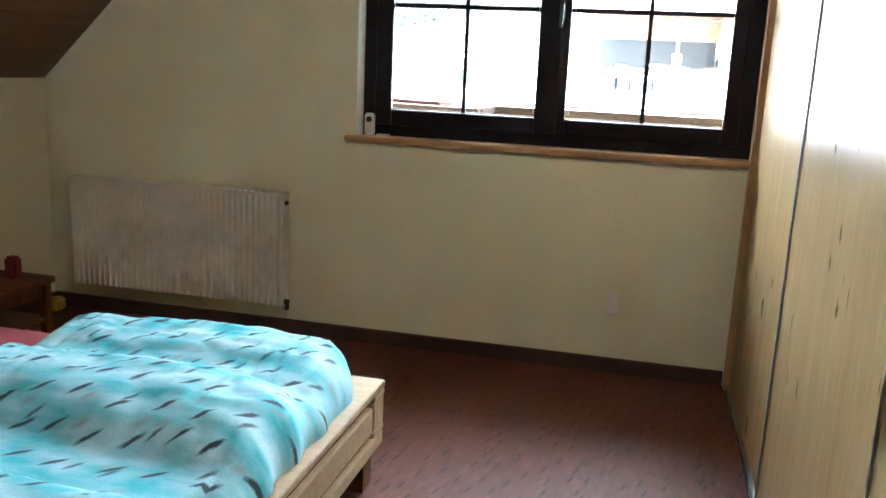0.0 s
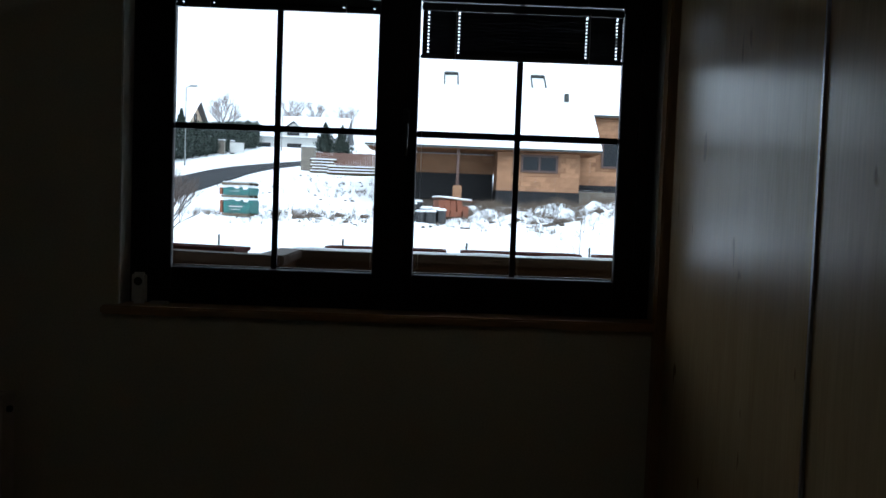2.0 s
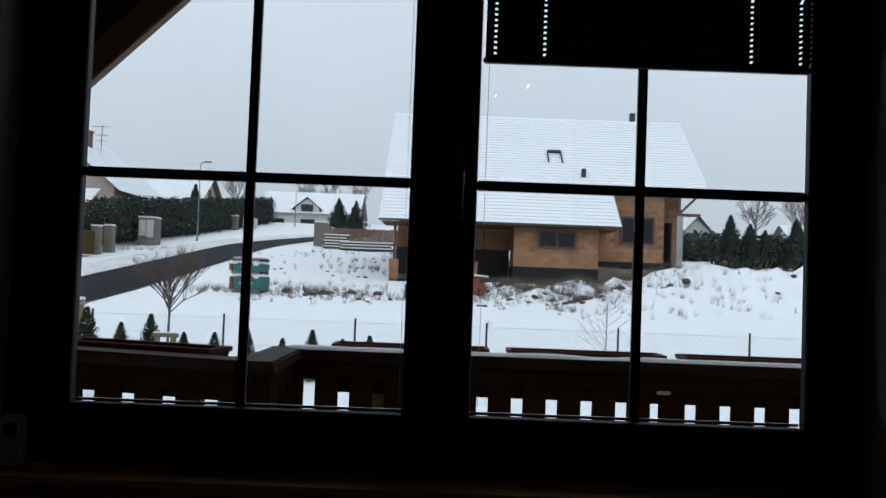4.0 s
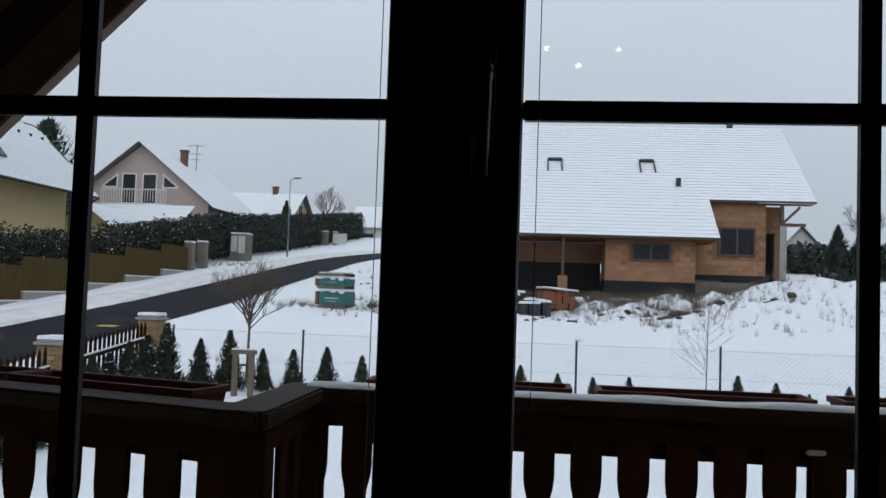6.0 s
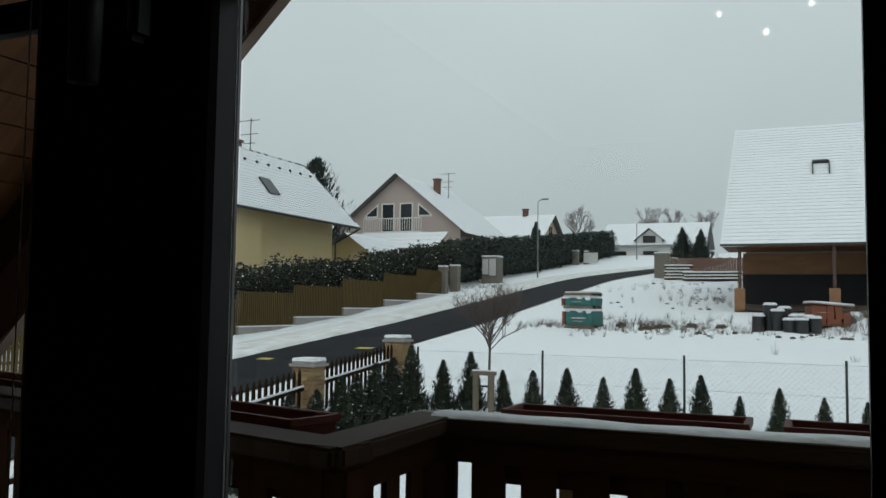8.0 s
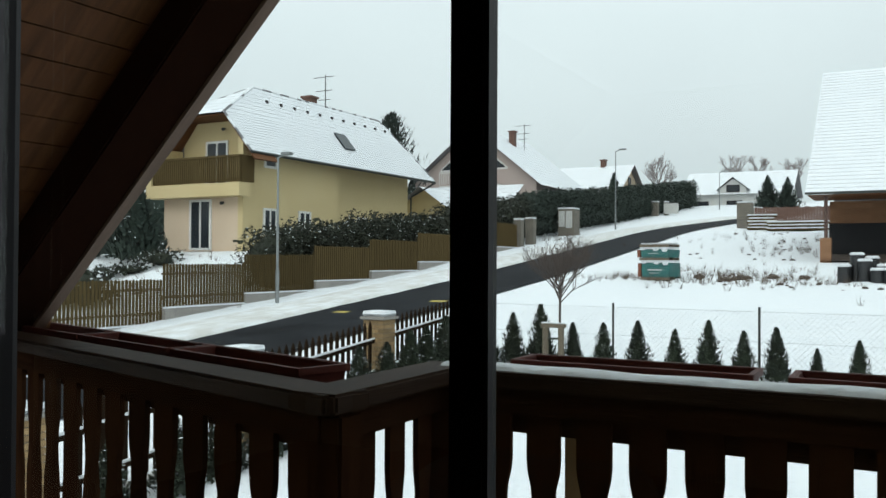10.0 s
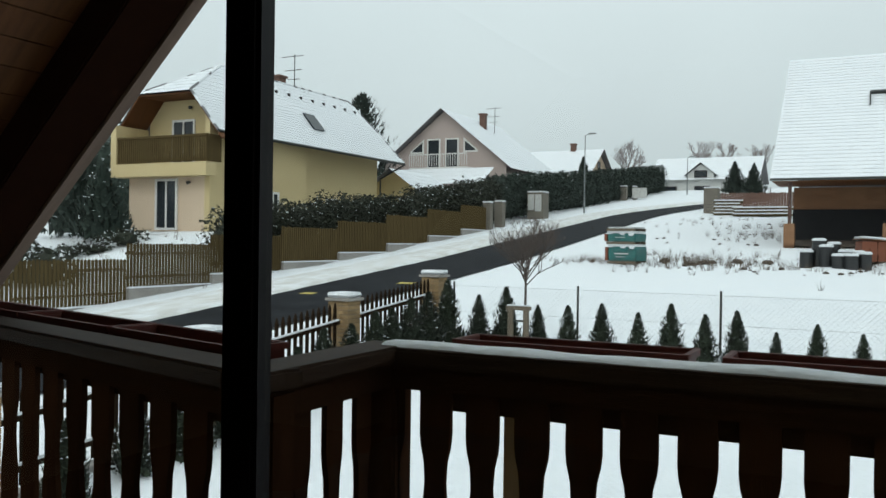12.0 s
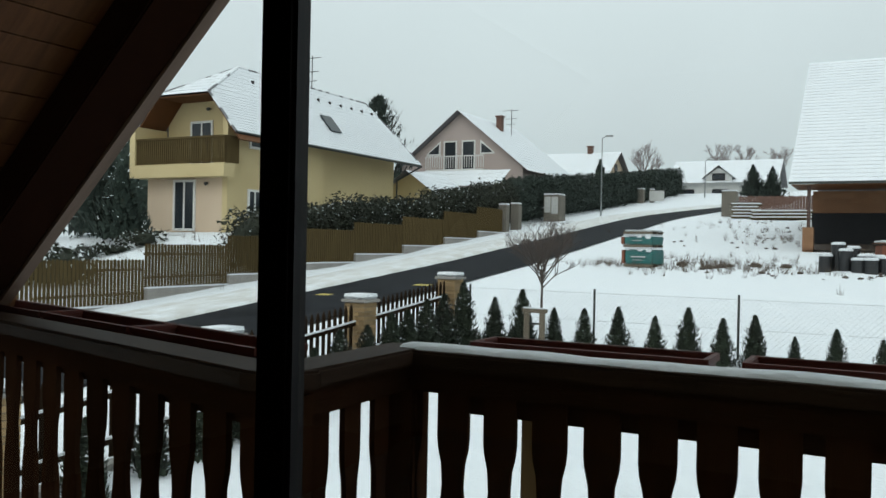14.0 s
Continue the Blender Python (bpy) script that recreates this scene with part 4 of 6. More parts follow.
def snow_flecks(h, r, n, seed, size, lean=0.9):
    rnd = random.Random(seed + 77)
    bm = bmesh.new()
    for i in range(n):
        t = rnd.random() ** 1.2
        a = rnd.random() * 2 * math.pi
        rr = r * (1 - t) ** lean * (0.85 + 0.3 * rnd.random()) + 0.02
        p = Vector((rr * math.cos(a), rr * math.sin(a), 0.08 * h + t * h * 0.9))
        s = size * (0.4 + 0.8 * rnd.random())
        q = [bm.verts.new(p + Vector((s * rnd.uniform(-1, 1), s * rnd.uniform(-1, 1), s * 0.35 * rnd.uniform(-0.2, 1)))) for _ in range(4)]
        bm.faces.new((q[0], q[1], q[2]))
        bm.faces.new((q[0], q[2], q[3]))
    return bm


def conifer(kind, h, r, n, seed, size, leaf, label, category, group, at, snow=40, lean=0.9):
    ob = thing(kind, label, category, group, at=at)
    bm = bmesh.new()
    tube(bm, (0, 0, -0.1), (0, 0, h * 0.85), 0.02 + 0.02 * h, 0.006, 7)
    part("trunk", bm, BARK, ob)
    part("crown", foliage_cone(h, r, n, seed, size, lean), leaf, ob)
    if snow:
        part("snow", snow_flecks(h, r, snow, seed, size * 0.62, lean), SNOW, ob, "flecks of snow on the sprays")
    return ob


rnd = random.Random(5)
TH = "young green thuja dusted with snow by the fence"
protos = []
row = [(-7.55, 16.55, 1.45), (-6.88, 16.75, 1.1), (-6.26, 16.8, 1.28), (-5.5, 16.7, 0.9), (-4.82, 16.65, 0.97), (-4.12, 16.7, 1.03), (-3.33, 16.5, 0.9), (-2.71, 16.6, 1.1), (-2.05, 16.5, 0.93), (-1.47, 16.5, 1.03), (-0.78, 16.5, 0.64), (-0.09, 16.5, 0.88),
       (0.65, 16.4, 0.75), (1.35, 16.45, 0.72), (2.05, 16.4, 0.74), (2.75, 16.5, 0.42), (3.45, 16.5, 0.4), (4.15, 16.5, 0.8), (4.85, 16.4, 0.7), (5.5, 16.5, 0.5), (6.2, 16.4, 0.7), (6.9, 16.4, 0.6), (7.6, 16.4, 0.75), (8.3, 16.4, 0.7),
       (-7.45, 15.6, 1.3), (-7.42, 14.8, 1.3), (-7.45, 14.1, 1.15), (-7.4, 13.4, 1.2), (-7.42, 12.6, 1.1), (-7.45, 11.8, 1.15), (-7.4, 11.0, 1.0), (-7.45, 10.2, 1.1), (-7.4, 9.4, 1.0), (-7.4, 8.5, 1.1), (-7.4, 7.6, 1.0), (-7.4, 6.6, 1.0)]
for i, (x, y, h) in enumerate(row):
    h *= 0.95
    x -= 0.06 if i < 24 else 0.14
    z = ground_z(x, y) + bumps(x, y) - 0.02
    w = 1.18 if i < 24 else 1.35
    if i < 4:
        protos.append(conifer("thuja", 1.2, 0.27, 1700, i + 1, 0.062, THUJA, TH, "shrub", "thuja hedge", (x, y, z), snow=130, lean=0.72))
        protos[-1].scale = (h / 1.2 * w, h / 1.2 * w, h / 1.2)
    else:
        src = protos[i % 4]
        c = copy_thing(src, Matrix())
        s = h / 1.2
        c.matrix_basis = Matrix.LocRotScale((x, y, z), Euler((0, 0, rnd.random() * 6)), (s * w, s * w, s))


def twigs(bm, p, d, length, r, depth, rnd, spread, up, shrink=0.72, split=3):
    q = p + d * length
    tube(bm, p, q, r, r * 0.7, 5 if depth > 1 else 3)
    if depth == 0:
        return
    for i in range(split):
        a = Vector((rnd.uniform(-1, 1), rnd.uniform(-1, 1), rnd.uniform(-0.5, 1)))
        nd = (d + a * spread + Vector((0, 0, up))).normalized()
        twigs(bm, p + d * length * (0.55 + 0.45 * (i + 1) / split), nd, length * shrink * rnd.uniform(0.8, 1.15), r * 0.66, depth - 1, rnd, spread, up, shrink, split)


def bare_tree(name, x, y, trunk_h, limb, depth, seed, label, m, spread=0.8, up=0.3, r=0.04, split=3, group="", limbs=11, low=0.5):
    rnd = random.Random(seed)
    ob = thing(name, label, "tree", group, at=(x, y, ground_z(x, y) - 0.05))
    bm = bmesh.new()
    tube(bm, (0, 0, 0), (0.02, 0, trunk_h), r, r * 0.7, 8)
    part("trunk", bm, m, ob)
    bm = bmesh.new()
    for i in range(limbs):
        a = 2.4 * i + rnd.random()
        k = rnd.uniform(0.3, 1.2) * spread
        twigs(bm, Vector((0.02, 0, trunk_h * (low + (1 - low) * i / (limbs - 1)))), Vector((math.cos(a) * k, math.sin(a) * k, 0.8)).normalized(), limb * rnd.uniform(0.65, 1.0), r * 0.42, depth, rnd, spread, up, 0.70, split)
    part("crown", bm, m, ob)
    return ob


bare_tree("young_tree", -6.2, 17.6, 1.55, 0.62, 4, 3, "young bare round-headed tree tied to wooden stakes", TWIG, 0.95, 0.24, 0.036, 3, limbs=18, low=0.78)
ob = thing("tree_stakes", "wooden stakes with a crossbar holding the young tree", "stakes", at=(-5.78, 16.15, ground_z(-6, 16.15) - 0.05))
for x in (-0.17, 0.17):
    bm = bmesh.new()
    tube(bm, (x, 0, 0), (x, 0, 0.90), 0.065, 0.065, 10)
    part("stake", bm, STAKE, ob)
boxpart("crossbar", (-0.27, -0.05, 0.901), (0.27, 0.05, 0.985), STAKE, ob, bevel=0.01)
boxpart("snow", (-0.25, -0.045, 0.986), (0.25, 0.045, 1.01), SNOW, ob, bevel=0.01)
boxpart("strap", (-0.17, -0.03, 0.66), (0.17, 0.03, 0.70), DARKMETAL, ob)


def birch(x, y, h, seed):
    rnd = random.Random(seed)
    ob = thing("sapling", "thin pale bare sapling standing in the snow", "tree", at=(x, y, ground_z(x, y) - 0.05))
    bm = bmesh.new()
    tube(bm, (0, 0, 0), (0.03, 0, h), 0.016, 0.004, 6)
    part("trunk", bm, BIRCH, ob)
    bm = bmesh.new()
    for i in range(26):
        t = 0.15 + 0.8 * i / 26
        a = rnd.random() * 6.28
        twigs(bm, Vector((0.03 * t, 0, h * t)), Vector((math.cos(a), math.sin(a), 0.75)).normalized(), (1 - t) * 0.42 * h * rnd.uniform(0.6, 1) + 0.06, 0.005, 1, rnd, 0.5, 0.2, split=2)
    part("crown", bm, BIRCH, ob)


birch(3.9, 18.6, 2.3, 4)


# ---- fences ----
fence = thing("chain_link_fence", "wire mesh fence on dark thin steel posts", "fence")
FY = 17.05
for i in range(-1, 7):
    x = -4.80 + i * 2.89
    if x < -7.9:
        continue
    bm = bmesh.new()
    tube(bm, (x, FY, ground_z(x, FY) - 0.05), (x, FY, ground_z(x, FY) + 1.27), 0.024, n=8)
    part("post", bm, DARKMETAL, fence)
bm = bmesh.new()
step_w = 0.11
x0, x1 = -7.85, 13.2
z0 = ground_z(0, FY) + 0.05
hh = 1.13
k = int((x1 - x0 + hh) / step_w)
for i in range(k):
    for sgn in (1, -1):
        xa = x0 - hh + i * step_w if sgn > 0 else x0 + i * step_w
        pa, pb = Vector((xa, FY + 0.002 * sgn, z0)), Vector((xa + sgn * hh, FY + 0.002 * sgn, z0 + hh))
        if min(pa.x, pb.x) < x0 or max(pa.x, pb.x) > x1:
            continue
        tube(bm, pa, pb, 0.0016, n=3)
for z in (z0 + hh, z0 + 0.55):
    tube(bm, (x0, FY, z), (x1, FY, z), 0.0025, n=4)
part("mesh", bm, GALV, fence, "grey diamond wire mesh")


bm = bmesh.new()
box(bm, (-0.22, -0.22, 0.005), (0.105, -0.11, 0.08))
smoothed(bm, 0.006, 1)
PILLARBRICK = finish("brick", bm, SMALLBRICK)


def brick_pillar(x, y):
    z = ground_z(x, y)
    ob = thing("brick_pillar", "yellow-brown brick fence pillar with a snow-covered cap", "pillar", "garden fence pillars", at=(x, y, z))
    shaft = boxpart("shaft", (-0.209, -0.209, -0.1), (0.209, 0.209, 1.36), MORTAR, ob, "grey mortar core")
    for k in range(16):
        for turn in range(4):
            br = new("brick", PILLARBRICK)
            br.parent = shaft
            br.matrix_basis = pose(0, 0, k * 0.085, 0, 0, 90 * turn) @ Matrix.Diagonal((1 if k % 2 else -1, 1, 1, 1))
    boxpart("cap", (-0.27, -0.27, 1.361), (0.27, 0.27, 1.42), CONCRETE, ob, bevel=0.01)
    bm = bmesh.new()
    box(bm, (-0.27, -0.27, 1.421), (0.27, 0.27, 1.52))
    smoothed(bm, 0.06, 3)
    part("snow", bm, SNOW, ob, "rounded pad of snow on the cap", smooth=True)


PY = (17.0, 13.3, 9.55, 5.85)
for y in PY:
    brick_pillar(-8.17, y)
bm = bmesh.new()
prism(bm, [(-0.04, 0), (0.04, 0), (0.04, 1.08), (0, 1.18), (-0.04, 1.08)], -0.012, 0.012)
PICKETWOOD = mat("blackish_picket_wood", (0.034, 0.022, 0.014), 0.85, second=(0.018, 0.012, 0.008), scale=5, stretch=(8, 8, 0.6), grain=60, bump=0.4, random_tint=0.25)
PICKETWOOD.node_tree.nodes["Principled BSDF"].inputs["Specular IOR Level"].default_value = 0.0
PICKET = finish("picket", bm, PICKETWOOD)
for yb, ya in zip(PY, PY[1:]):
    ob = thing("picket_fence", "dark pointed picket fence between brick pillars, snow on its rails", "fence", "garden picket fences", at=(-8.17, ya + 0.23, ground_z(-8, ya + 0.23)))
    L = yb - ya - 0.46
    rise = (ground_z(-8, yb) - ground_z(-8, ya)) / (yb - ya)
    sh = Matrix(((1, 0, 0, 0), (0, 1, 0, 0), (0, rise, 1, 0), (0, 0, 0, 1)))
    for z in (0.36, 0.95):
        boxpart("rail", (0.014, 0, z), (0.05, L, z + 0.07), PICKETWOOD, ob, m=sh)
        boxpart("snow", (0.013, 0, z + 0.071), (0.052, L, z + 0.10), SNOW, ob, "strip of snow on the rail", m=sh)
    boxpart("plinth", (-0.1, 0, -0.15), (0.1, L, 0.12), CONCRETE, ob, m=sh)
    n = 19
    for i in range(n):
        p = new("picket", PICKET)
        p.parent = ob
        yy = L * (i + 0.5) / n
        p.matrix_basis = pose(0, yy, 0.18 + rise * yy, 0, 0, 90)

# far picket fence, stepping up the lane on concrete footings
FX = -20.3
edges = [11.6, 15.35, 19.3, 23.1, 27.2, 31.2, 35.4, 39.7, 43.8, 47.4]
rndf = random.Random(8)
for i, (ya, yb) in enumerate(zip(edges, edges[1:])):
    zb = ground_z(FX, ya) + 0.15 + (0.22 if i > 1 else 0.08)
    ob = thing("plank_fence", "brown wooden picket fence panel on a concrete footing", "fence", "lane fence panels", at=(FX, ya, 0))
    bm = bmesh.new()
    n = int((yb - ya) / 0.135)
    for k in range(n):
        yy = (yb - ya) * (k + 0.5) / n
        hgt = zb + 1.42 + rndf.uniform(-0.015, 0.015)
        prism(bm, [(-0.051, zb), (0.051, zb), (0.051, hgt - 0.04), (0, hgt), (-0.051, hgt - 0.04)], -0.012, 0.012, pose(0, yy, 0, 0, 0, 90))
    tagged(part("pickets", bm, FENCEWOOD, ob), kind="stuff")
    for z in (0.3, 1.05):
        boxpart("rail", (-0.055, 0, zb + z), (-0.015, yb - ya, zb + z + 0.08), FENCEWOOD, ob)
    boxpart("footing", (-0.12, 0, ground_z(FX, ya) - 0.4), (0.12, yb - ya - 0.02, zb - 0.02), CONCRETE, ob, bevel=0.01)
    boxpart("snow", (-0.11, 0.02, zb - 0.019), (0.13, yb - ya - 0.04, zb + 0.03), SNOW, ob, "strip of snow on the footing", bevel=0.01)


def block_pillar(x, y, w, h, label):
    z = ground_z(x, y)
    ob = thing("gate_pillar", label, "pillar", "grey gate pillars", at=(x, y, z))
    boxpart("shaft", (-w / 2, -w / 2, -0.2), (w / 2, w / 2, h), GATESTONE, ob, bevel=0.02)
    boxpart("snow", (-w / 2 - 0.03, -w / 2 - 0.03, h + 0.001), (w / 2 + 0.03, w / 2 + 0.03, h + 0.1), SNOW, ob, bevel=0.04)
    return ob


GP = "grey concrete gate pillar capped with snow"
block_pillar(-20.4, 47.9, 0.5, 1.65, GP)
block_pillar(-20.4, 49.8, 0.55, 1.6, GP)
mb = block_pillar(-20.5, 57.0, 1.2, 1.85, "grey masonry meter pillar with pale cabinet doors and snow cap")
boxpart("cabinet_door", (-0.5, -0.70, 0.6), (-0.05, -0.68, 1.7), LIGHTBOX, mb, "pale grey cabinet door")
boxpart("cabinet_door", (0.02, -0.70, 0.5), (0.5, -0.68, 1.7), LIGHTBOX, mb, "pale grey cabinet door")
block_pillar(-20.6, 81.0, 0.6, 1.35, GP)
boxpart("panel", (-0.1, -0.7, 0.1), (1.3, -0.55, 1.1), LIGHTBOX, block_pillar(-19.9, 82.5, 0.4, 1.25, GP), "pale panel")
block_pillar(-9.4, 62.5, 1.0, 1.75, GP)


def street_lamp(x, y, h, arm):
    z = ground_z(x, y)
    ob = thing("street_lamp", "grey steel street lamp with a flat head", "street lamp", "street lamps", at=(x, y, z))
    bm = bmesh.new()
    tube(bm, (0, 0, -0.3), (0, 0, 1.2), 0.07, 0.07, 10)
    tube(bm, (0, 0, 1.2), (0, 0, h), 0.05, 0.035, 10)
    tube(bm, (0, 0, h - 0.02), (arm * 0.5, 0, h + 0.12), 0.03, 0.03, 8)
    part("pole", bm, GALV, ob)
    bm = bmesh.new()
    box(bm, (arm * 0.3, -0.13, h + 0.06), (arm, 0.13, h + 0.17), pose(0, 0, 0, 0, 0, 0))
    smoothed(bm, 0.035)
    part("head", bm, GALV, ob)
    return ob


street_lamp(-19.1, 23.5, 5.2, 0.6)
street_lamp(-18.8, 62.5, 5.95, 0.85)
street_lamp(-16.7, 92.0, 3.9, 0.6)


# ---- hedges and bushes ----
def hedge(name, pts, width, height, n, size, leaf, label, seed, snow=0.12, ragged=0.35, kind=""):
    """A hedge along a line: a body of many small leaf sprays with an uneven top."""
    rnd = random.Random(seed)
    ob = thing(name, label, "hedge")
    bm, bs, core = bmesh.new(), bmesh.new(), bmesh.new()
    (xa, ya), (xb, yb) = pts
    L = math.hypot(xb - xa, yb - ya)
    for i in range(n):
        t = rnd.random()
        x, y = xa + (xb - xa) * t, ya + (yb - ya) * t
        top = height * (1 - ragged * (0.5 + 0.5 * noise.noise(Vector((t * L * 0.9, seed, 0)))) - 0.08 * rnd.random())
        z = top * rnd.random() ** 0.7
        k = (1 - 0.55 * (z / height) ** 2)
        a = rnd.random() * 6.283
        rr = width * 0.5 * k * (0.75 + 0.4 * rnd.random())
        p = Vector((x + rr * math.cos(a), y + rr * math.sin(a), ground_z(x, y) + z))
        s = size * (0.5 + rnd.random())
        tgt = bs if rnd.random() < snow and z > 0.2 * height else bm
        f = 0.55 if tgt is bs else 1.0
        q = [tgt.verts.new(p + Vector((rnd.uniform(-1, 1), rnd.uniform(-1, 1), rnd.uniform(-0.7, 1))) * s * f) for _ in range(4)]
        tgt.faces.new((q[0], q[1], q[2]))
        tgt.faces.new((q[0], q[2], q[3]))
    steps = max(2, int(L / 1.0))
    for i in range(steps):
        t0, t1 = i / steps, (i + 1) / steps
        x, y = xa + (xb - xa) * (t0 + t1) / 2, ya + (yb - ya) * (t0 + t1) / 2
        tt = height * (1 - ragged * (0.5 + 0.5 * noise.noise(Vector(((t0 + t1) / 2 * L * 0.9, seed, 0)))))
        bmesh.ops.create_icosphere(core, subdivisions=1, radius=1.0, matrix=Matrix.Translation((x, y, ground_z(x, y) + tt * 0.42)) @ Matrix.Diagonal((max(0.6, width * 0.4), max(0.6, width * 0.4), tt * 0.48, 1)))
    part("core", core, leaf, ob)
    part("foliage", bm, leaf, ob)
    part("snow", bs, SNOW, ob, "flecks of snow on the leaves")
    return ob


hedge("hedge", ((-22.0, 26.0), (-22.2, 39.5)), 2.2, 3.3, 22000, 0.085, BUSH, "tall ragged evergreen bushes behind the lane fence", 11, 0.08, 0.5)
hedge("hedge", ((-21.8, 40.0), (-22.2, 52.0)), 2.4, 3.7, 14000, 0.10, BUSH, "ragged bushes at the end of the lane fence", 12, 0.08, 0.5)
hedge("hedge", ((-22.3, 52.5), (-21.5, 100.0)), 2.4, 3.45, 30000, 0.12, SPRUCE, "long dark clipped conifer hedge beside the lane", 13, 0.03, 0.22)
hedge("hedge", ((-25.5, 20.8), (-34.0, 22.5)), 1.8, 2.0, 3600, 0.13, BUSH, "low snowy bushes in the yellow house's garden", 14, 0.3, 0.6)
hedge("hedge", ((-28.8, 23.2), (-27.2, 26.4)), 1.1, 0.9, 1100, 0.10, BUSH, "sparse knee-high snowy shrubs behind the picket fence", 17, 0.35, 0.7)
hedge("hedge", ((-62.0, 40.0), (-33.5, 47.0)), 4.5, 8.0, 14000, 0.22, SPRUCE, "dark trees behind the yellow house", 15, 0.24, 0.5)
hedge("hedge", ((17.0, 62.0), (48.0, 58.0)), 3.0, 2.9, 6500, 0.22, SPRUCE, "dark distant conifer belt behind the building plot", 16, 0.03, 0.6)

SP = "dark tall spruce tree"
for x, y, h, r, sd in ((-11.9, 92.0, 3.2, 1.5, 32), (-9.9, 91.0, 3.0, 1.2, 33), (19.0, 55.0, 3.4, 1.2, 34), (20.5, 55.5, 2.9, 1.2, 35), (21.7, 56.0, 2.5, 1.1, 36), (23.4, 55.0, 3.3, 1.3, 37), (25.0, 56.0, 2.2, 1.2, 38), (-22.5, 74.0, 4.1, 1.2, 39), (-29.5, 26.5, 3.2, 1.4, 40), (-32.5, 27.5, 3.6, 1.6, 41)):
    conifer("spruce", h, r, 1100, sd, 0.11 * h ** 0.75, SPRUCE, SP, "tree", "spruces", (x, y, ground_z(x, y)), snow=30)

for x, y, h, r, sd in ((-34.7, 56.0, 8.2, 2.7, 31),):
    conifer("pine", h, r, 1900, sd, 0.36, SPRUCE, "dark round-topped pine behind the yellow house", "tree", "", (x, y, ground_z(x, y)), snow=30, lean=0.45)

FT = "distant bare tree crown against the sky"
for x, y, th, limb, sd in ((-26.2, 104, 3.0, 2.7, 51), (-22.6, 135, 4.6, 2.3, 52), (-19.6, 138, 4.6, 2.2, 53), (-13.4, 130, 4.0, 1.9, 54), (32.0, 75, 3.0, 1.8, 55), (29.0, 78, 3.0, 1.6, 56)):
    bare_tree("bare_tree", x, y, th, limb * 0.72, 4, sd, FT, FARTWIG, 0.8, 0.16, 0.12, group="distant bare trees")


# ---- weeds and rubble ----
def tufts(name, spots, label, seed, blades, height):
    rnd = random.Random(seed)
    bm = bmesh.new()
    for cx, cy, rad, n in spots:
        for _ in range(n):
            x, y = rnd.gauss(cx, rad * 1.15), rnd.gauss(cy, rad)
            z = ground_z(x, y) + bumps(x, y) - 0.02
            for _ in range(blades):
                d = Vector((rnd.uniform(-0.5, 0.5), rnd.uniform(-0.5, 0.5), 1)).normalized() * height * rnd.uniform(0.3, 1.1)
                o = Vector((x + rnd.uniform(-0.08, 0.08), y + rnd.uniform(-0.08, 0.08), z))
                w = Vector((0.006, 0.003, 0))
                v = [bm.verts.new(o - w), bm.verts.new(o + w), bm.verts.new(o + d)]
                bm.faces.new(v)
    single(name, bm, DRYGRASS, label, "weeds", kind="stuff")


tufts("dry_weeds", [(-9.0, 32.8, 0.5, 14), (-5.8, 32.8, 0.8, 26), (-4.4, 33.0, 0.8, 30), (-3.2, 33.3, 0.6, 16), (-2.0, 31.8, 0.6, 8), (1.9, 34.9, 0.9, 110), (3.8, 35.4, 1.1, 220), (5.6, 35.4, 1.1, 220), (7.4, 35.6, 1.1, 170), (6.4, 37.8, 0.9, 150), (3.0, 36.8, 0.9, 130), (9.5, 36.5, 1.0, 70), (0.8, 36.5, 0.8, 50), (4.6, 31.0, 0.35, 16), (9.5, 34.0, 1.4, 18), (14.5, 33.5, 2.5, 24), (-10.9, 22.5, 0.12, 14), (-19.0, 53.5, 1.0, 40), (-25.5, 24.5, 2.0, 50), (-6.5, 33.6, 1.4, 60), (-3.0, 34.5, 1.6, 40), (14.0, 35.0, 4.0, 150), (4.5, 36.4, 1.8, 260), (5.2, 35.0, 2.2, 160), (-9.2, 33.2, 0.4, 22), (-5.2, 33.4, 1.0, 60), (-6.0, 47.0, 2.5, 20), (-8.0, 54.0, 1.6, 22), (-3.4, 44.5, 1.2, 60), (-4.2, 50.0, 1.0, 24), (-1.0, 32.2, 1.5, 10), (7.6, 37.2, 0.7, 120), (2.4, 31.5, 2.0, 10), (11.5, 34.2, 1.4, 40), (17.0, 34.0, 3.0, 60)], "dry brown weeds sticking out of the snow", 21, 7, 0.42)
rnd = random.Random(9)
for i in range(96):
    x, y = (rnd.gauss(4.5, 3.2), rnd.gauss(33.8, 0.9)) if i < 22 else (rnd.uniform(9, 23), rnd.gauss(34.6, 0.9)) if i < 38 else (rnd.gauss(-5.0, 1.0), rnd.gauss(33.4, 0.3)) if i < 50 else (rnd.uniform(-9.0, -3.6), rnd.uniform(40, 57)) if i < 74 else (rnd.gauss(-1.0, 3.5), rnd.uniform(30.5, 33.0))
    bm = bmesh.new()
    s = rnd.uniform(0.10, 0.24) if i < 50 else rnd.uniform(0.05, 0.13)
    bmesh.ops.create_icosphere(bm, subdivisions=2, radius=s)
    for v in bm.verts:
        v.co *= 1 + 0.35 * noise.noise(v.co * 6 + Vector((i, 0, 0)))
        v.co.z *= 0.6
    single("clod", bm, SOIL, "dark clod of earth poking through the snow", "clod", "earth clods", at=(x, y, ground_z(x, y) + bumps(x, y)))


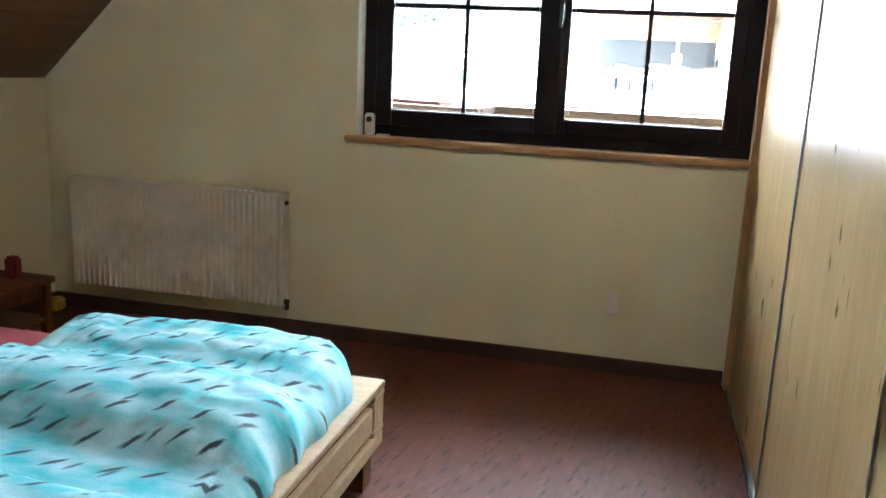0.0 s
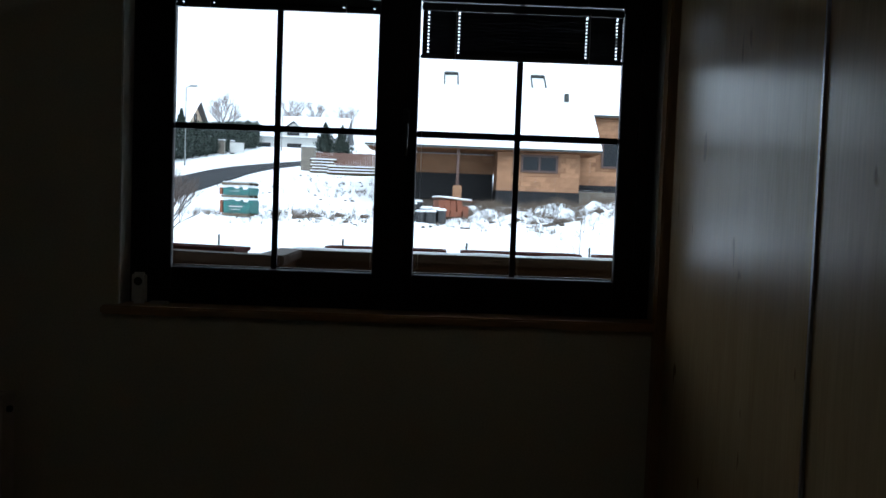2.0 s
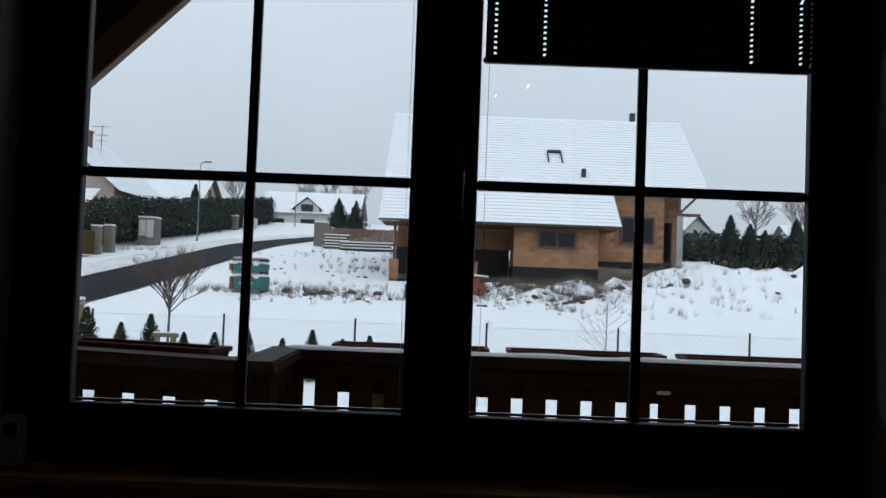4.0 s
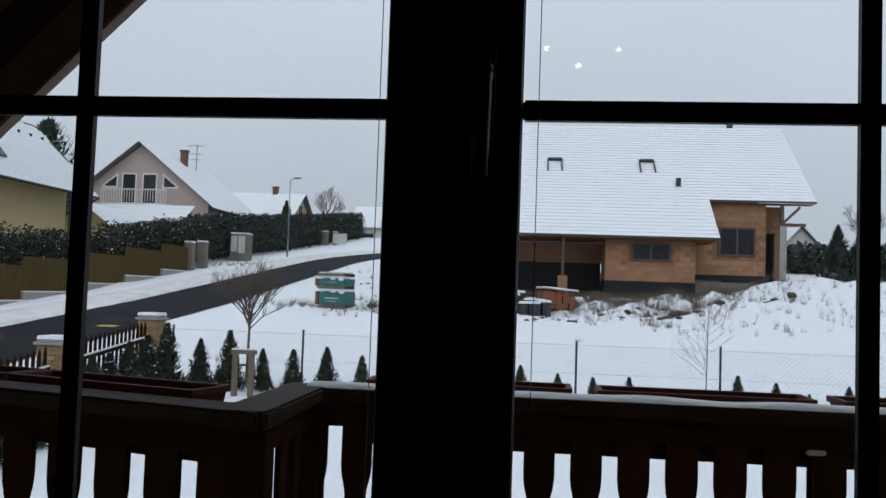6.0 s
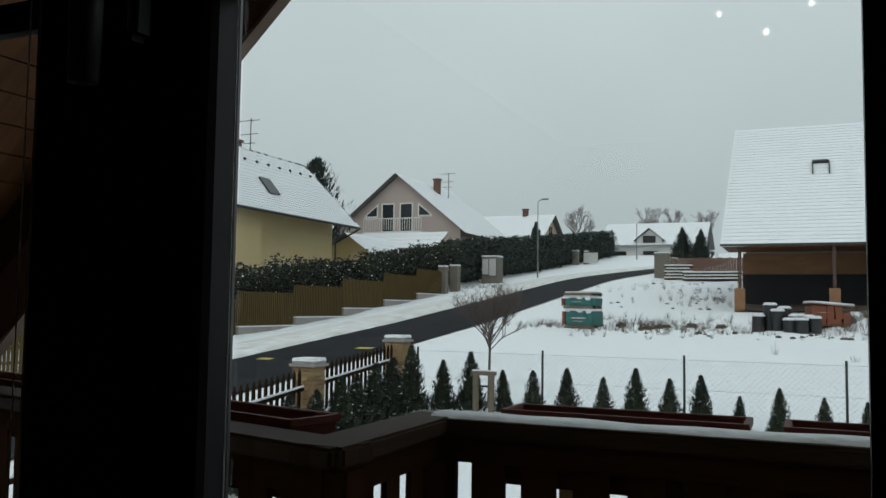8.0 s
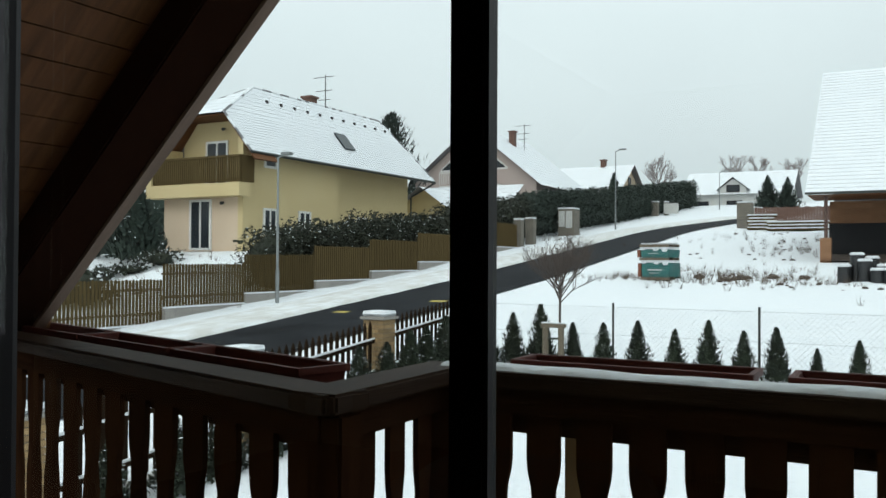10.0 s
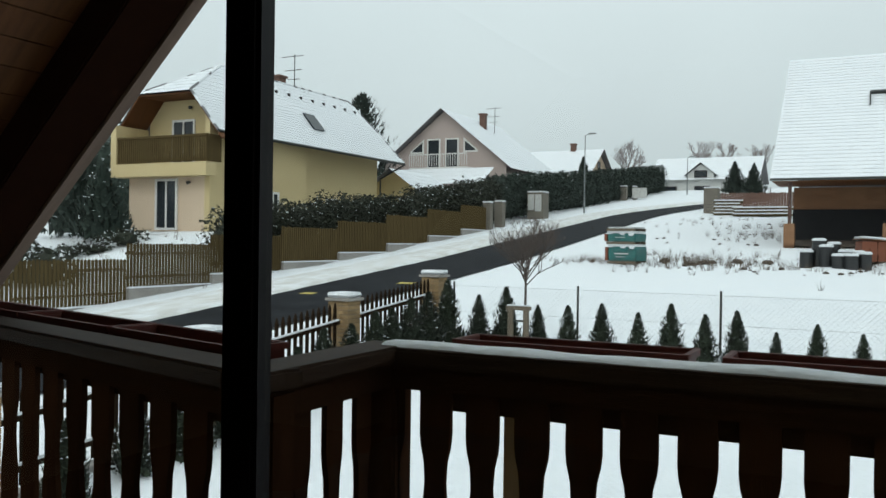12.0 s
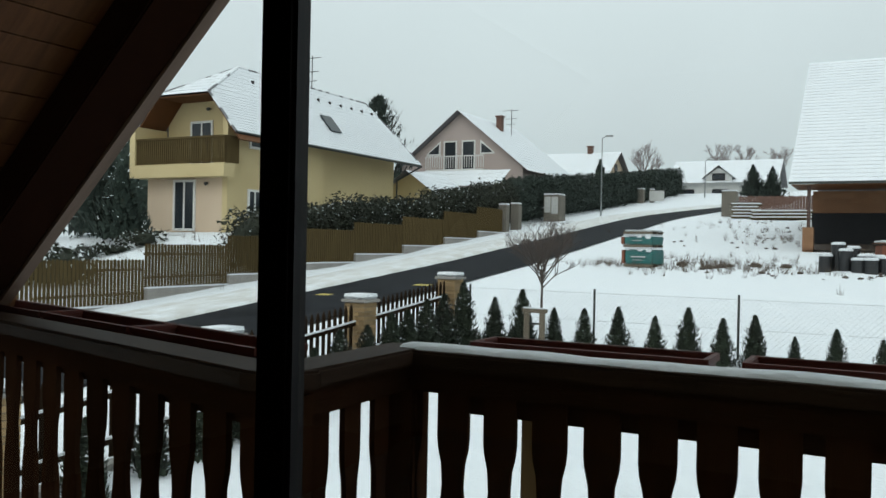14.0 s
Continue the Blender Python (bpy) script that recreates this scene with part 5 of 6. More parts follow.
# ---- building materials on the plot ----
def pallet_pack(x, y, z, turn, high, label):
    ob = thing("pallet_pack", label, "pallet", "stacked building packs", at=(x, y, z, 0, 0, turn))
    for yy in (-0.45, 0, 0.45):
        boxpart("runner", (-0.6, yy - 0.05, 0), (0.6, yy + 0.05, 0.10), STAKE, ob)
    bm = bmesh.new()
    box(bm, (-0.55, -0.5, 0.101), (0.62, 0.5, 0.10 + high))
    smoothed(bm, 0.03)
    bmesh.ops.subdivide_edges(bm, edges=bm.edges[:], cuts=3, use_grid_fill=True)
    for v in bm.verts:
        v.co += 0.025 * noise.noise_vector(v.co * 4.0 + Vector((high * 9, 0, 0)))
        v.co.z = max(v.co.z, 0.101)
    part("wrap", bm, TEAL, ob, "creased teal plastic wrapping")
    boxpart("end_wrap", (-0.70, -0.48, 0.11), (-0.585, 0.48, 0.08 + high), BLOCKRED, ob, "reddish-brown block ends")
    if high > 0.4:
        boxpart("logo_bar", (-0.26, -0.545, 0.36), (0.34, -0.538, 0.41), LIGHTBOX, ob, "pale bar of unreadable print")
    boxpart("logo_bar", (-0.20, -0.545, 0.25), (0.22, -0.538, 0.275), LIGHTBOX, ob, "pale bar of unreadable print")
    boxpart("snow", (-0.62, -0.52, 0.13 + high), (0.62, 0.5, 0.19 + high), SNOW, ob, "snow on top", bevel=0.03)
    for k, xx in enumerate((-0.42, 0.1, 0.47)):
        boxpart("snow", (xx - 0.12, -0.55, 0.07 + high - 0.03 * k), (xx + 0.1, -0.4, 0.14 + high), SNOW, ob, "clump of snow on the edge", bevel=0.03)


cz = ground_z(-7.65, 32.7)
pallet_pack(-7.86, 32.9, cz + 0.02, -12, 0.56, "teal-wrapped pallet of building blocks in the snow")
pallet_pack(-7.89, 32.9, cz + 0.775, -12, 0.32, "low teal-wrapped pallet stacked on another")
ob = thing("empty_pallet", "empty grey wooden pallet with snow on top of the packs", "pallet", at=(-7.89, 32.9, cz + 1.286, 0, 0, -12))
for yy in (-0.45, 0, 0.45):
    boxpart("runner", (-0.6, yy - 0.05, 0), (0.6, yy + 0.05, 0.08), STAKE, ob)
for k in range(5):
    boxpart("board", (-0.6 + 0.27 * k, -0.5, 0.081), (-0.46 + 0.27 * k, 0.5, 0.10), STAKE, ob)
boxpart("snow", (-0.58, -0.49, 0.101), (0.6, 0.48, 0.16), SNOW, ob, "snow on top", bevel=0.03)

BK = "black plastic drum topped with snow"
for x, y, h in ((-1.39, 33.6, 0.55), (-0.99, 33.9, 1.0), (-0.72, 33.45, 0.8), (-0.5, 33.9, 0.85), (-0.29, 32.9, 0.5), (0.1, 32.8, 0.52), (0.52, 33.1, 0.56), (-0.1, 33.35, 0.6), (0.3, 33.5, 0.55)):
    h *= 0.86
    z = ground_z(x, y)
    ob = thing("drum", BK, "drum", "black drums", at=(x, y, z))
    bm = bmesh.new()
    tube(bm, (0, 0, -0.1), (0, 0, h), 0.24, 0.23, 16)
    part("body", bm, BLACKPLASTIC, ob, smooth=False)
    bm = bmesh.new()
    tube(bm, (0, 0, h + 0.001), (0, 0, h + 0.05), 0.25, 0.255, 16)
    tube(bm, (0, 0, h + 0.05), (0, 0, h + 0.10), 0.25, 0.19, 16)
    part("snow", bm, SNOW, ob, "cap of snow", smooth=True)
ob = thing("block_pile", "stack of red clay blocks under a snow-covered sheet", "blocks", at=(0.98, 34.5, ground_z(0.98, 34.5) + 0.02, 0, 0, 14))
rb = random.Random(4)
for layer in range(3):
    for k in range(5):
        for row_y in (-0.26, 0.26):
            if layer == 2 and k == 4:
                continue
            boxpart("block", (-0.125, -0.24, 0), (0.125, 0.24, 0.238), BLOCKRED, ob, m=pose(-0.56 + 0.27 * k + rb.uniform(-0.02, 0.02), row_y, layer * 0.242, 0, 0, rb.uniform(-4, 4)))
boxpart("cover_sheet", (-0.82, -0.58, 0), (0.82, 0.58, 0.025), SOFFIT, ob, "brown cover board", m=pose(0.03, 0, 0.735, 0, 4, 0))
bm = bmesh.new()
box(bm, (-0.80, -0.56, 0.026), (0.80, 0.56, 0.11), pose(0.03, 0, 0.735, 0, 4, 0))
smoothed(bm, 0.045, 2)
bmesh.ops.subdivide_edges(bm, edges=bm.edges[:], cuts=2, use_grid_fill=True)
for v in bm.verts:
    v.co.z += 0.03 * noise.noise(v.co * 3.0)
part("snow", bm, SNOW, ob, "uneven slab of snow", smooth=True)


def lumber(x, y, w, layers, turn):
    ob = thing("lumber_stack", "stack of pale sawn timber under snow", "timber", "timber stacks", at=(x, y, ground_z(x, y), 0, 0, turn))
    for i in range(layers):
        off = 0.1 * (i % 2)
        boxpart("plank", (-w / 2 + off, -0.5, i * 0.21), (w / 2 - off * 2, 0.5, i * 0.21 + 0.10), FENCEWOOD, ob)
        boxpart("snow", (-w / 2 + off, -0.52, i * 0.21 + 0.101), (w / 2 - off * 2, 0.4, i * 0.21 + 0.19), SNOW, ob, bevel=0.03)


lumber(-8.0, 60.5, 1.9, 5, 8)
lumber(-5.6, 59.5, 3.8, 3, -4)
ob = thing("plank_fence", "dark brown board fence behind the timber stacks", "fence", "plot board fences", at=(-9.5, 66.0, ground_z(-5, 66)))
bm = bmesh.new()
for i in range(60):
    box(bm, (i * 0.19, 0, -0.4), (i * 0.19 + 0.175, 0.03, 1.25 + 0.03 * math.sin(i * 1.7)))
tagged(part("boards", bm, CHIMNEY, ob), kind="stuff")


# ---- houses ----
def snow_roof(bm, a, b, c, d, courses, thick=0.013):
    """Snow-covered tile courses on a slope: a-b along the eave, d-c along the ridge."""
    a, b, c, d = (Vector(v) for v in (a, b, c, d))
    nrm = (b - a).cross(d - a).normalized()
    if nrm.z < 0:
        nrm = -nrm
    rnd = random.Random(courses * 7 + int(abs(a.x) * 10))
    cols = max(2, int((b - a).length / 0.16))
    for i in range(courses):
        t0, t1 = i / courses, (i + 1) / courses
        p, q, r, s = a.lerp(d, t0), b.lerp(c, t0), b.lerp(c, t1), a.lerp(d, t1)
        up = nrm * thick
        lo, rim, top = [], [], []
        for k in range(cols + 1):
            f = k / cols
            lo.append(bm.verts.new(p.lerp(q, f)))
            rim.append(bm.verts.new(p.lerp(q, f) + up * (1.2 if k % 2 else 0.85) * rnd.uniform(0.85, 1.15)))
            top.append(bm.verts.new(s.lerp(r, f) + up * 0.25))
        for k in range(cols):
            bm.faces.new((rim[k], rim[k + 1], top[k + 1], top[k])).material_index = 0
            bm.faces.new((lo[k], lo[k + 1], rim[k + 1], rim[k])).material_index = 1 if rnd.random() < 0.92 else 0
        under = [bm.verts.new(w) for w in (p, q, r, s)]
        bm.faces.new(under[::-1]).material_index = 1


def ridge_tiles(parent, a, b, r, label, bare=0.5, seed=1):
    """Half-round capping tiles along a roof edge, most of them under snow."""
    a, b = Vector(a), Vector(b)
    rnd = random.Random(seed)
    n = max(2, int((b - a).length / 0.36))
    d = (b - a).normalized()
    bm = bmesh.new()
    for k in range(n):
        p, q = a.lerp(b, k / n), a.lerp(b, (k + 1) / n - 0.03 / n)
        f0 = len(bm.faces)
        tube(bm, p, q, r * 1.08, r * 0.92, 8)
        bm.faces.ensure_lookup_table()
        white = rnd.random() > bare
        for f in bm.faces[f0:]:
            f.material_index = 0 if white else 1
    return part("ridge_tiles", bm, [SNOW, TILEDUST], parent, label)


def window_part(parent, name, origin, ang, w, h, frame_m, mullions=1, label="", glass=None):
    """A framed window set on a wall. Its face looks along -y before the turn."""
    m = pose(*origin, 0, 0, ang)
    bm = bmesh.new()
    f = 0.11
    for a, b in (((-w / 2, -0.06, 0), (-w / 2 + f, 0.05, h)), ((w / 2 - f, -0.06, 0), (w / 2, 0.05, h)), ((-w / 2 + f, -0.06, 0), (w / 2 - f, 0.05, f)), ((-w / 2 + f, -0.06, h - f), (w / 2 - f, 0.05, h))):
        box(bm, a, b, m)
    for i in range(mullions):
        x = -w / 2 + w * (i + 1) / (mullions + 1)
        box(bm, (x - 0.045, -0.055, f), (x + 0.045, 0.05, h - f), m)
    ob = part(name, bm, frame_m, parent, label)
    bm = bmesh.new()
    box(bm, (-w / 2 + f, -0.02, f), (w / 2 - f, 0.0, h - f), m)
    part("pane", bm, glass or FARGLASS, ob, "reflecting pane")
    return ob


# unfinished house of clay blocks
hs = thing("unfinished_house", "unfinished clay-block house with a snow-covered tiled roof", "house")
EY, EZ, RY, RZ, HX0, HX1, XM = 39.2, 4.31, 48.2, 11.22, -3.25, 13.55, 8.48
sl = (RZ - EZ) / (RY - EY)
UY = 41.9
UZ = EZ + sl * (UY - EY)
bm = bmesh.new()
snow_roof(bm, (HX0, EY, EZ), (XM, EY, EZ), (XM, UY, UZ), (HX0, UY, UZ), 11)
snow_roof(bm, (HX0, UY, UZ), (HX1, UY, UZ), (HX1, RY, RZ), (HX0, RY, RZ), 27)
snow_roof(bm, (HX1, RY + 8.5, EZ), (HX0, RY + 8.5, EZ), (HX0, RY, RZ), (HX1, RY, RZ), 6)
roof = part("roof", bm, [SNOW, TILEDUST], hs, "snow-covered tile courses")
for x, y in ((0.97, 44.45), (5.78, 44.45)):
    z = EZ + sl * (y - EY)
    m = pose(x, y, z, math.degrees(math.atan(sl)), 0, 0)
    bm = bmesh.new()
    ring_pts = (((-0.40, -0.6, 0.02), (-0.34, 0.6, 0.13)), ((0.34, -0.6, 0.02), (0.40, 0.6, 0.13)), ((-0.34, 0.46, 0.02), (0.34, 0.6, 0.16)))
    for a, b in ring_pts:
        box(bm, a, b, m)
    sk = part("skylight", bm, DARKMETAL, roof, "dark framed roof window, its glass snowed over")
bm = bmesh.new()
tube(bm, (7.15, 42.9, EZ + sl * 3.7), (7.15, 42.9, EZ + sl * 3.7 + 0.42), 0.13, 0.13, 12)
part("vent", bm, DARKMETAL, roof, "dark roof vent")
bm = bmesh.new()
box(bm, (10.68, RY + 0.2, RZ - 0.3), (10.98, RY + 0.5, RZ + 0.55))
part("flue", bm, DARKMETAL, roof, "dark flue on the ridge")
bm = bmesh.new()
box(bm, (HX0, EY - 0.07, EZ - 0.09), (XM, EY - 0.01, EZ + 0.01))
box(bm, (XM, UY - 0.07, UZ - 0.09), (HX1, UY - 0.01, UZ + 0.01))
part("gutter", bm, DARKMETAL, hs, "dark gutter board along the eaves")
bm = bmesh.new()
box(bm, (HX0 + 0.1, EY + 0.05, EZ - 0.14), (XM - 0.1, 42.6, EZ - 0.10))
box(bm, (XM, UY + 0.05, UZ - 0.14), (HX1 - 0.1, 42.6, UZ - 0.10))
part("soffit", bm, SOFFIT, hs, "boarded soffit")
bm = bmesh.new()
porch = [[bm.verts.new((x, y, ground_z(x, y) + 0.10 + 0.04 * noise.noise(Vector((x, y, 3))))) for x in (-2.6, -1.4, -0.2, 1.0, 2.2, 3.3)] for y in (39.3, 40.1, 40.9, 41.7, 42.25)]
for j in range(4):
    for i in range(5):
        bm.faces.new((porch[j][i], porch[j][i + 1], porch[j + 1][i + 1], porch[j + 1][i]))
part("porch_floor", bm, SOIL, hs, "bare dark earth under the porch", smooth=True)
gz = ground_z(4, 40) - 0.6
bm = bmesh.new()
box(bm, (3.36, 40.0, 2.23), (7.52, 42.3, EZ - 0.145))
part("wall", bm, BRICK, hs, "orange clay-block wall of the front bay")
bm = bmesh.new()
box(bm, (-2.5, 42.301, 3.1), (7.52, 42.6, 4.1))
box(bm, (7.521, 42.302, 2.71), (11.3, 42.598, UZ - 0.145))
box(bm, (11.301, 43.2, 2.4), (12.4, 43.4, UZ - 0.145))
box(bm, (-2.5, 42.6, 2.0), (-2.2, 54, 4.1))
box(bm, (12.1, 43.4, 2.0), (12.4, 54, 6.0))
part("wall", bm, BRICK, hs, "orange clay-block rear walls")
bm = bmesh.new()
box(bm, (3.33, 39.97, gz), (7.55, 42.299, 2.228))
part("foundation", bm, TARBLACK, hs, "dark damp-proofed footing")
bm = bmesh.new()
box(bm, (-2.53, 42.26, gz), (3.32, 42.62, 3.098))
box(bm, (7.56, 42.26, 2.46), (9.3, 42.62, 2.708))
box(bm, (9.301, 42.25, 2.36), (11.5, 42.62, 2.72))
part("foundation", bm, TARBLACK, hs, "black damp-proofed plinth")
bm = bmesh.new()
box(bm, (7.56, 42.10, gz), (12.2, 43.5, 2.358))
part("slab", bm, GATESTONE, hs, "bare grey concrete base")
for i, (x, y) in enumerate(((-2.46, 39.6), (1.37, 39.6))):
    bm = bmesh.new()
    box(bm, (x - 0.07, y - 0.07, ground_z(x, y) + 1.051), (x + 0.07, y + 0.07, EZ - 0.14))
    part("porch_post", bm, BROWNFRAME, hs, "timber porch post")
    bm = bmesh.new()
    box(bm, (x - 0.22, y - 0.22, ground_z(x, y) - 0.5), (x + 0.22, y + 0.22, ground_z(x, y) + 1.05))
    part("pier", bm, BRICK, hs, "clay-block pier")
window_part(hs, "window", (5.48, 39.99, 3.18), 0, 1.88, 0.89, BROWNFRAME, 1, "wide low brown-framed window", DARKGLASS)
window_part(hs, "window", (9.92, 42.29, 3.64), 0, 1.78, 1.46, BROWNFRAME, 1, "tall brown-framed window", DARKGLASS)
bm = bmesh.new()
for a, b in (((11.84, 41.75, 5.3), (12.0, 41.9, 6.15)), ((11.4, 41.7, 5.15), (13.0, 41.9, 5.3))):
    box(bm, a, b)
tube(bm, (11.95, 41.8, 5.3), (12.75, 41.8, 6.1), 0.07, n=6)
part("terrace_post", bm, BROWNFRAME, hs, "timber post and brace under the eave")
bm = bmesh.new()
box(bm, (11.8, 41.7, 2.36), (12.12, 42.0, 5.148))
part("column", bm, CONCRETE, hs, "grey concrete corner column")
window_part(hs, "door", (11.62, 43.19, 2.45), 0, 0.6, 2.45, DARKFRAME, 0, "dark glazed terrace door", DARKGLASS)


def simple_roof_house(name, x0, x1, y0, y1, z0, eave, ridge_z, wallm, label, over=0.6, along='y', courses=14):
    """A gabled house with its ridge along y (or x), walls, gables and a snowy roof."""
    ob = thing(name, label, "house")
    bm = bmesh.new()
    if along == 'y':
        xm = (x0 + x1) / 2
        prism(bm, [(x0, z0), (x1, z0), (x1, eave), (xm, ridge_z - 0.15), (x0, eave)], y0, y1)
    else:
        ym = (y0 + y1) / 2
        prism(bm, [(y0, z0), (y1, z0), (y1, eave), (ym, ridge_z - 0.15), (y0, eave)], x0, x1, Matrix(((0, 1, 0, 0), (1, 0, 0, 0), (0, 0, 1, 0), (0, 0, 0, 1))))
    part("wall", bm, wallm, ob)
    bm = bmesh.new()
    if along == 'y':
        s = (ridge_z - eave) / (x1 - xm)
        snow_roof(bm, (x1 + over, y0 - over, eave - s * over), (x1 + over, y1 + over, eave - s * over), (xm, y1 + over, ridge_z), (xm, y0 - over, ridge_z), courses)
        snow_roof(bm, (x0 - over, y0 - over, eave - s * over), (x0 - over, y1 + over, eave - s * over), (xm, y1 + over, ridge_z), (xm, y0 - over, ridge_z), courses)
    else:
        s = (ridge_z - eave) / (y1 - ym)
        snow_roof(bm, (x0 - over, y0 - over, eave - s * over), (x1 + over, y0 - over, eave - s * over), (x1 + over, ym, ridge_z), (x0 - over, ym, ridge_z), courses)
        snow_roof(bm, (x0 - over, y1 + over, eave - s * over), (x1 + over, y1 + over, eave - s * over), (x1 + over, ym, ridge_z), (x0 - over, ym, ridge_z), courses)
    part("roof", bm, [SNOW, TILEDUST], ob, "snow-covered tiled roof")
    return ob


def aerial(parent, x, y, z, h):
    bm = bmesh.new()
    tube(bm, (x, y, z), (x, y, z + h), 0.03, n=5)
    for k, w in ((0.95, 0.9), (0.65, 0.7), (0.45, 0.5)):
        tube(bm, (x - w, y, z + h * k), (x + w * 0.7, y, z + h * k), 0.02, n=4)
    part("aerial", bm, DARKMETAL, parent, "thin roof aerial")


def chimney(parent, x, y, z0, z1, w):
    bm = bmesh.new()
    box(bm, (x - w, y - w, z0), (x + w, y + w, z1))
    box(bm, (x - w - 0.08, y - w - 0.08, z1), (x + w + 0.08, y + w + 0.08, z1 + 0.12))
    part("chimney", bm, CHIMNEY, parent, "brick chimney")


# yellow house across the lane
yx0, yx1, yy0, yy1, yz, yeave, yridge = -31.66, -26.58, 30.0, 46.2, 0.9, 7.22, 10.22
ym = (yx0 + yx1) / 2
YJ = 37.5
ob = thing("yellow_house", "two-storey yellow rendered house with a half-hipped snowy roof", "house")
bm = bmesh.new()
prism(bm, [(yx0, yz), (yx1, yz), (yx1, yeave), (ym + 1.6, 8.2), (ym - 1.6, 8.2), (yx0, yeave)], yy0 + 1.3, YJ)
prism(bm, [(yx0 + 0.01, yz), (yx1 - 0.8, yz), (yx1 - 0.8, yeave), (ym + 1.55, 8.18), (ym - 1.55, 8.18), (yx0 + 0.01, yeave)], YJ + 0.001, yy1)
part("wall", bm, YELLOWWALL, ob)
bm = bmesh.new()
box(bm, (yx0 + 0.002, yy0, yz), (yx1 - 0.3, yy0 + 1.299, 4.35))
part("ground_floor_front", bm, PEACHWALL, ob, "peach rendered ground floor front")
bm = bmesh.new()
box(bm, (yx1 - 0.299, yy0 + 0.002, yz), (yx1, yy0 + 1.298, 7.15))
part("corner_pier", bm, YELLOWWALL, ob, "yellow corner beside the balcony")
bm = bmesh.new()
s = (yridge - yeave) / (yx1 - ym)
o = 0.75
hipz, hy = 8.28, yy0 - 0.35
hx = (yridge - hipz) / s
hyr = yy0 + 3.5
snow_roof(bm, (yx1 + o, yy0 - 0.3, yeave - s * o), (yx1 + o, yy1 + 0.75, yeave - s * o), (ym + hx, yy1 + 0.15, hipz), (ym + hx, hy, hipz), 13)
snow_roof(bm, (ym + hx, hy, hipz), (ym + hx, yy1 + 0.15, hipz), (ym, yy1 - 0.8, yridge), (ym, hyr, yridge), 8)
snow_roof(bm, (yx0 - o, yy0 - 0.3, yeave - s * o), (yx0 - o, yy1 + 0.75, yeave - s * o), (ym - hx, yy1 + 0.15, hipz), (ym - hx, hy, hipz), 13)
snow_roof(bm, (ym - hx, hy, hipz), (ym - hx, yy1 + 0.15, hipz), (ym, yy1 - 0.8, yridge), (ym, hyr, yridge), 8)
snow_roof(bm, (ym - hx - 0.1, hy - 0.1, hipz - 0.06), (ym + hx + 0.1, hy - 0.1, hipz - 0.06), (ym + 0.02, hyr, yridge + 0.03), (ym - 0.02, hyr, yridge + 0.03), 8)
roof = part("roof", bm, [SNOW, TILEDUST], ob, "snow-covered tiled roof")
RT = "half-round ridge tiles partly under snow"
for k, (pa, pb, bare) in enumerate((((ym, hyr, yridge), (ym, yy1 - 0.8, yridge), 0.5), ((ym + hx, hy, hipz), (ym, hyr, yridge), 0.6), ((ym - hx, hy, hipz), (ym, hyr, yridge), 0.5),
                                    ((yx1 + o, yy0 - 0.3, yeave - s * o), (ym + hx, hy, hipz), 0.9), ((ym, yy1 - 0.8, yridge), (ym + hx, yy1 + 0.15, hipz), 0.6), ((ym + hx, yy1 + 0.15, hipz), (yx1 + o, yy1 + 0.75, yeave - s * o), 0.2))):
    ridge_tiles(roof, pa, pb, 0.06, RT, bare * 0.7, 40 + k)
bm = bmesh.new()
rnd = random.Random(2)
for i in range(11):
    t = 0.02 + i * 0.095
    yv = hyr + (yy1 - 0.8 - hyr) * t
    box(bm, (ym + 0.64, yv, yridge - s * 0.72), (ym + 0.76, yv + 0.12, yridge - s * 0.62 + 0.05))
part("ridge_vents", bm, TILEDARK, roof, "row of dark vent tiles under the ridge")
m = pose(-27.15, 38.87, yeave + s * (yx1 + 27.15), 0, math.degrees(math.atan(s)), 0)
bm = bmesh.new()
box(bm, (-0.6, -0.5, 0.03), (0.6, 0.5, 0.12), m)
part("skylight", bm, FARGLASS, roof, "dark roof window")
bm = bmesh.new()
box(bm, (ym - hx, hy + 0.05, hipz - 0.16), (ym + hx, yy0 + 1.4, hipz - 0.1))
for sgn in (1, -1):
    m = Matrix.Translation((ym + sgn * hx, 0, hipz - 0.13)) @ pose(0, 0, 0, 0, sgn * math.degrees(math.atan(s)), 0)
    box(bm, (0 if sgn > 0 else -2.9, yy0 - 0.3, -0.03), (2.9 if sgn > 0 else 0, yy0 + 1.3, 0.03), m)
part("soffit", bm, SOFFIT, ob, "brown boarded soffit over the balcony")
bm = bmesh.new()
box(bm, (yx0 - 0.45, yy0 - 0.75, 4.25), (yx1 + 0.45, yy0 - 0.005, 4.86))
box(bm, (yx0 - 0.45, yy0 - 0.75, 4.86), (yx0 - 0.1, yy0 + 1.3, 6.75))
part("balcony", bm, YELLOWWALL, ob, "yellow balcony slab and side wall")
bm = bmesh.new()
n = 42
for i in range(n):
    x = yx0 - 0.05 + (yx1 + 0.42 - yx0) * i / (n - 1)
    box(bm, (x - 0.045, yy0 - 0.66, 4.9), (x + 0.045, yy0 - 0.62, 6.04))
box(bm, (yx0 - 0.1, yy0 - 0.70, 6.04), (yx1 + 0.43, yy0 - 0.58, 6.14))
box(bm, (yx1 + 0.35, yy0 - 0.58, 4.9), (yx1 + 0.43, yy0 + 0.3, 6.14))
box(bm, (yx0 - 0.1, yy0 - 0.615, 4.98), (yx1 + 0.42, yy0 - 0.58, 5.08))
part("balustrade", bm, FENCEWOOD, ob, "brown wooden balcony balustrade")
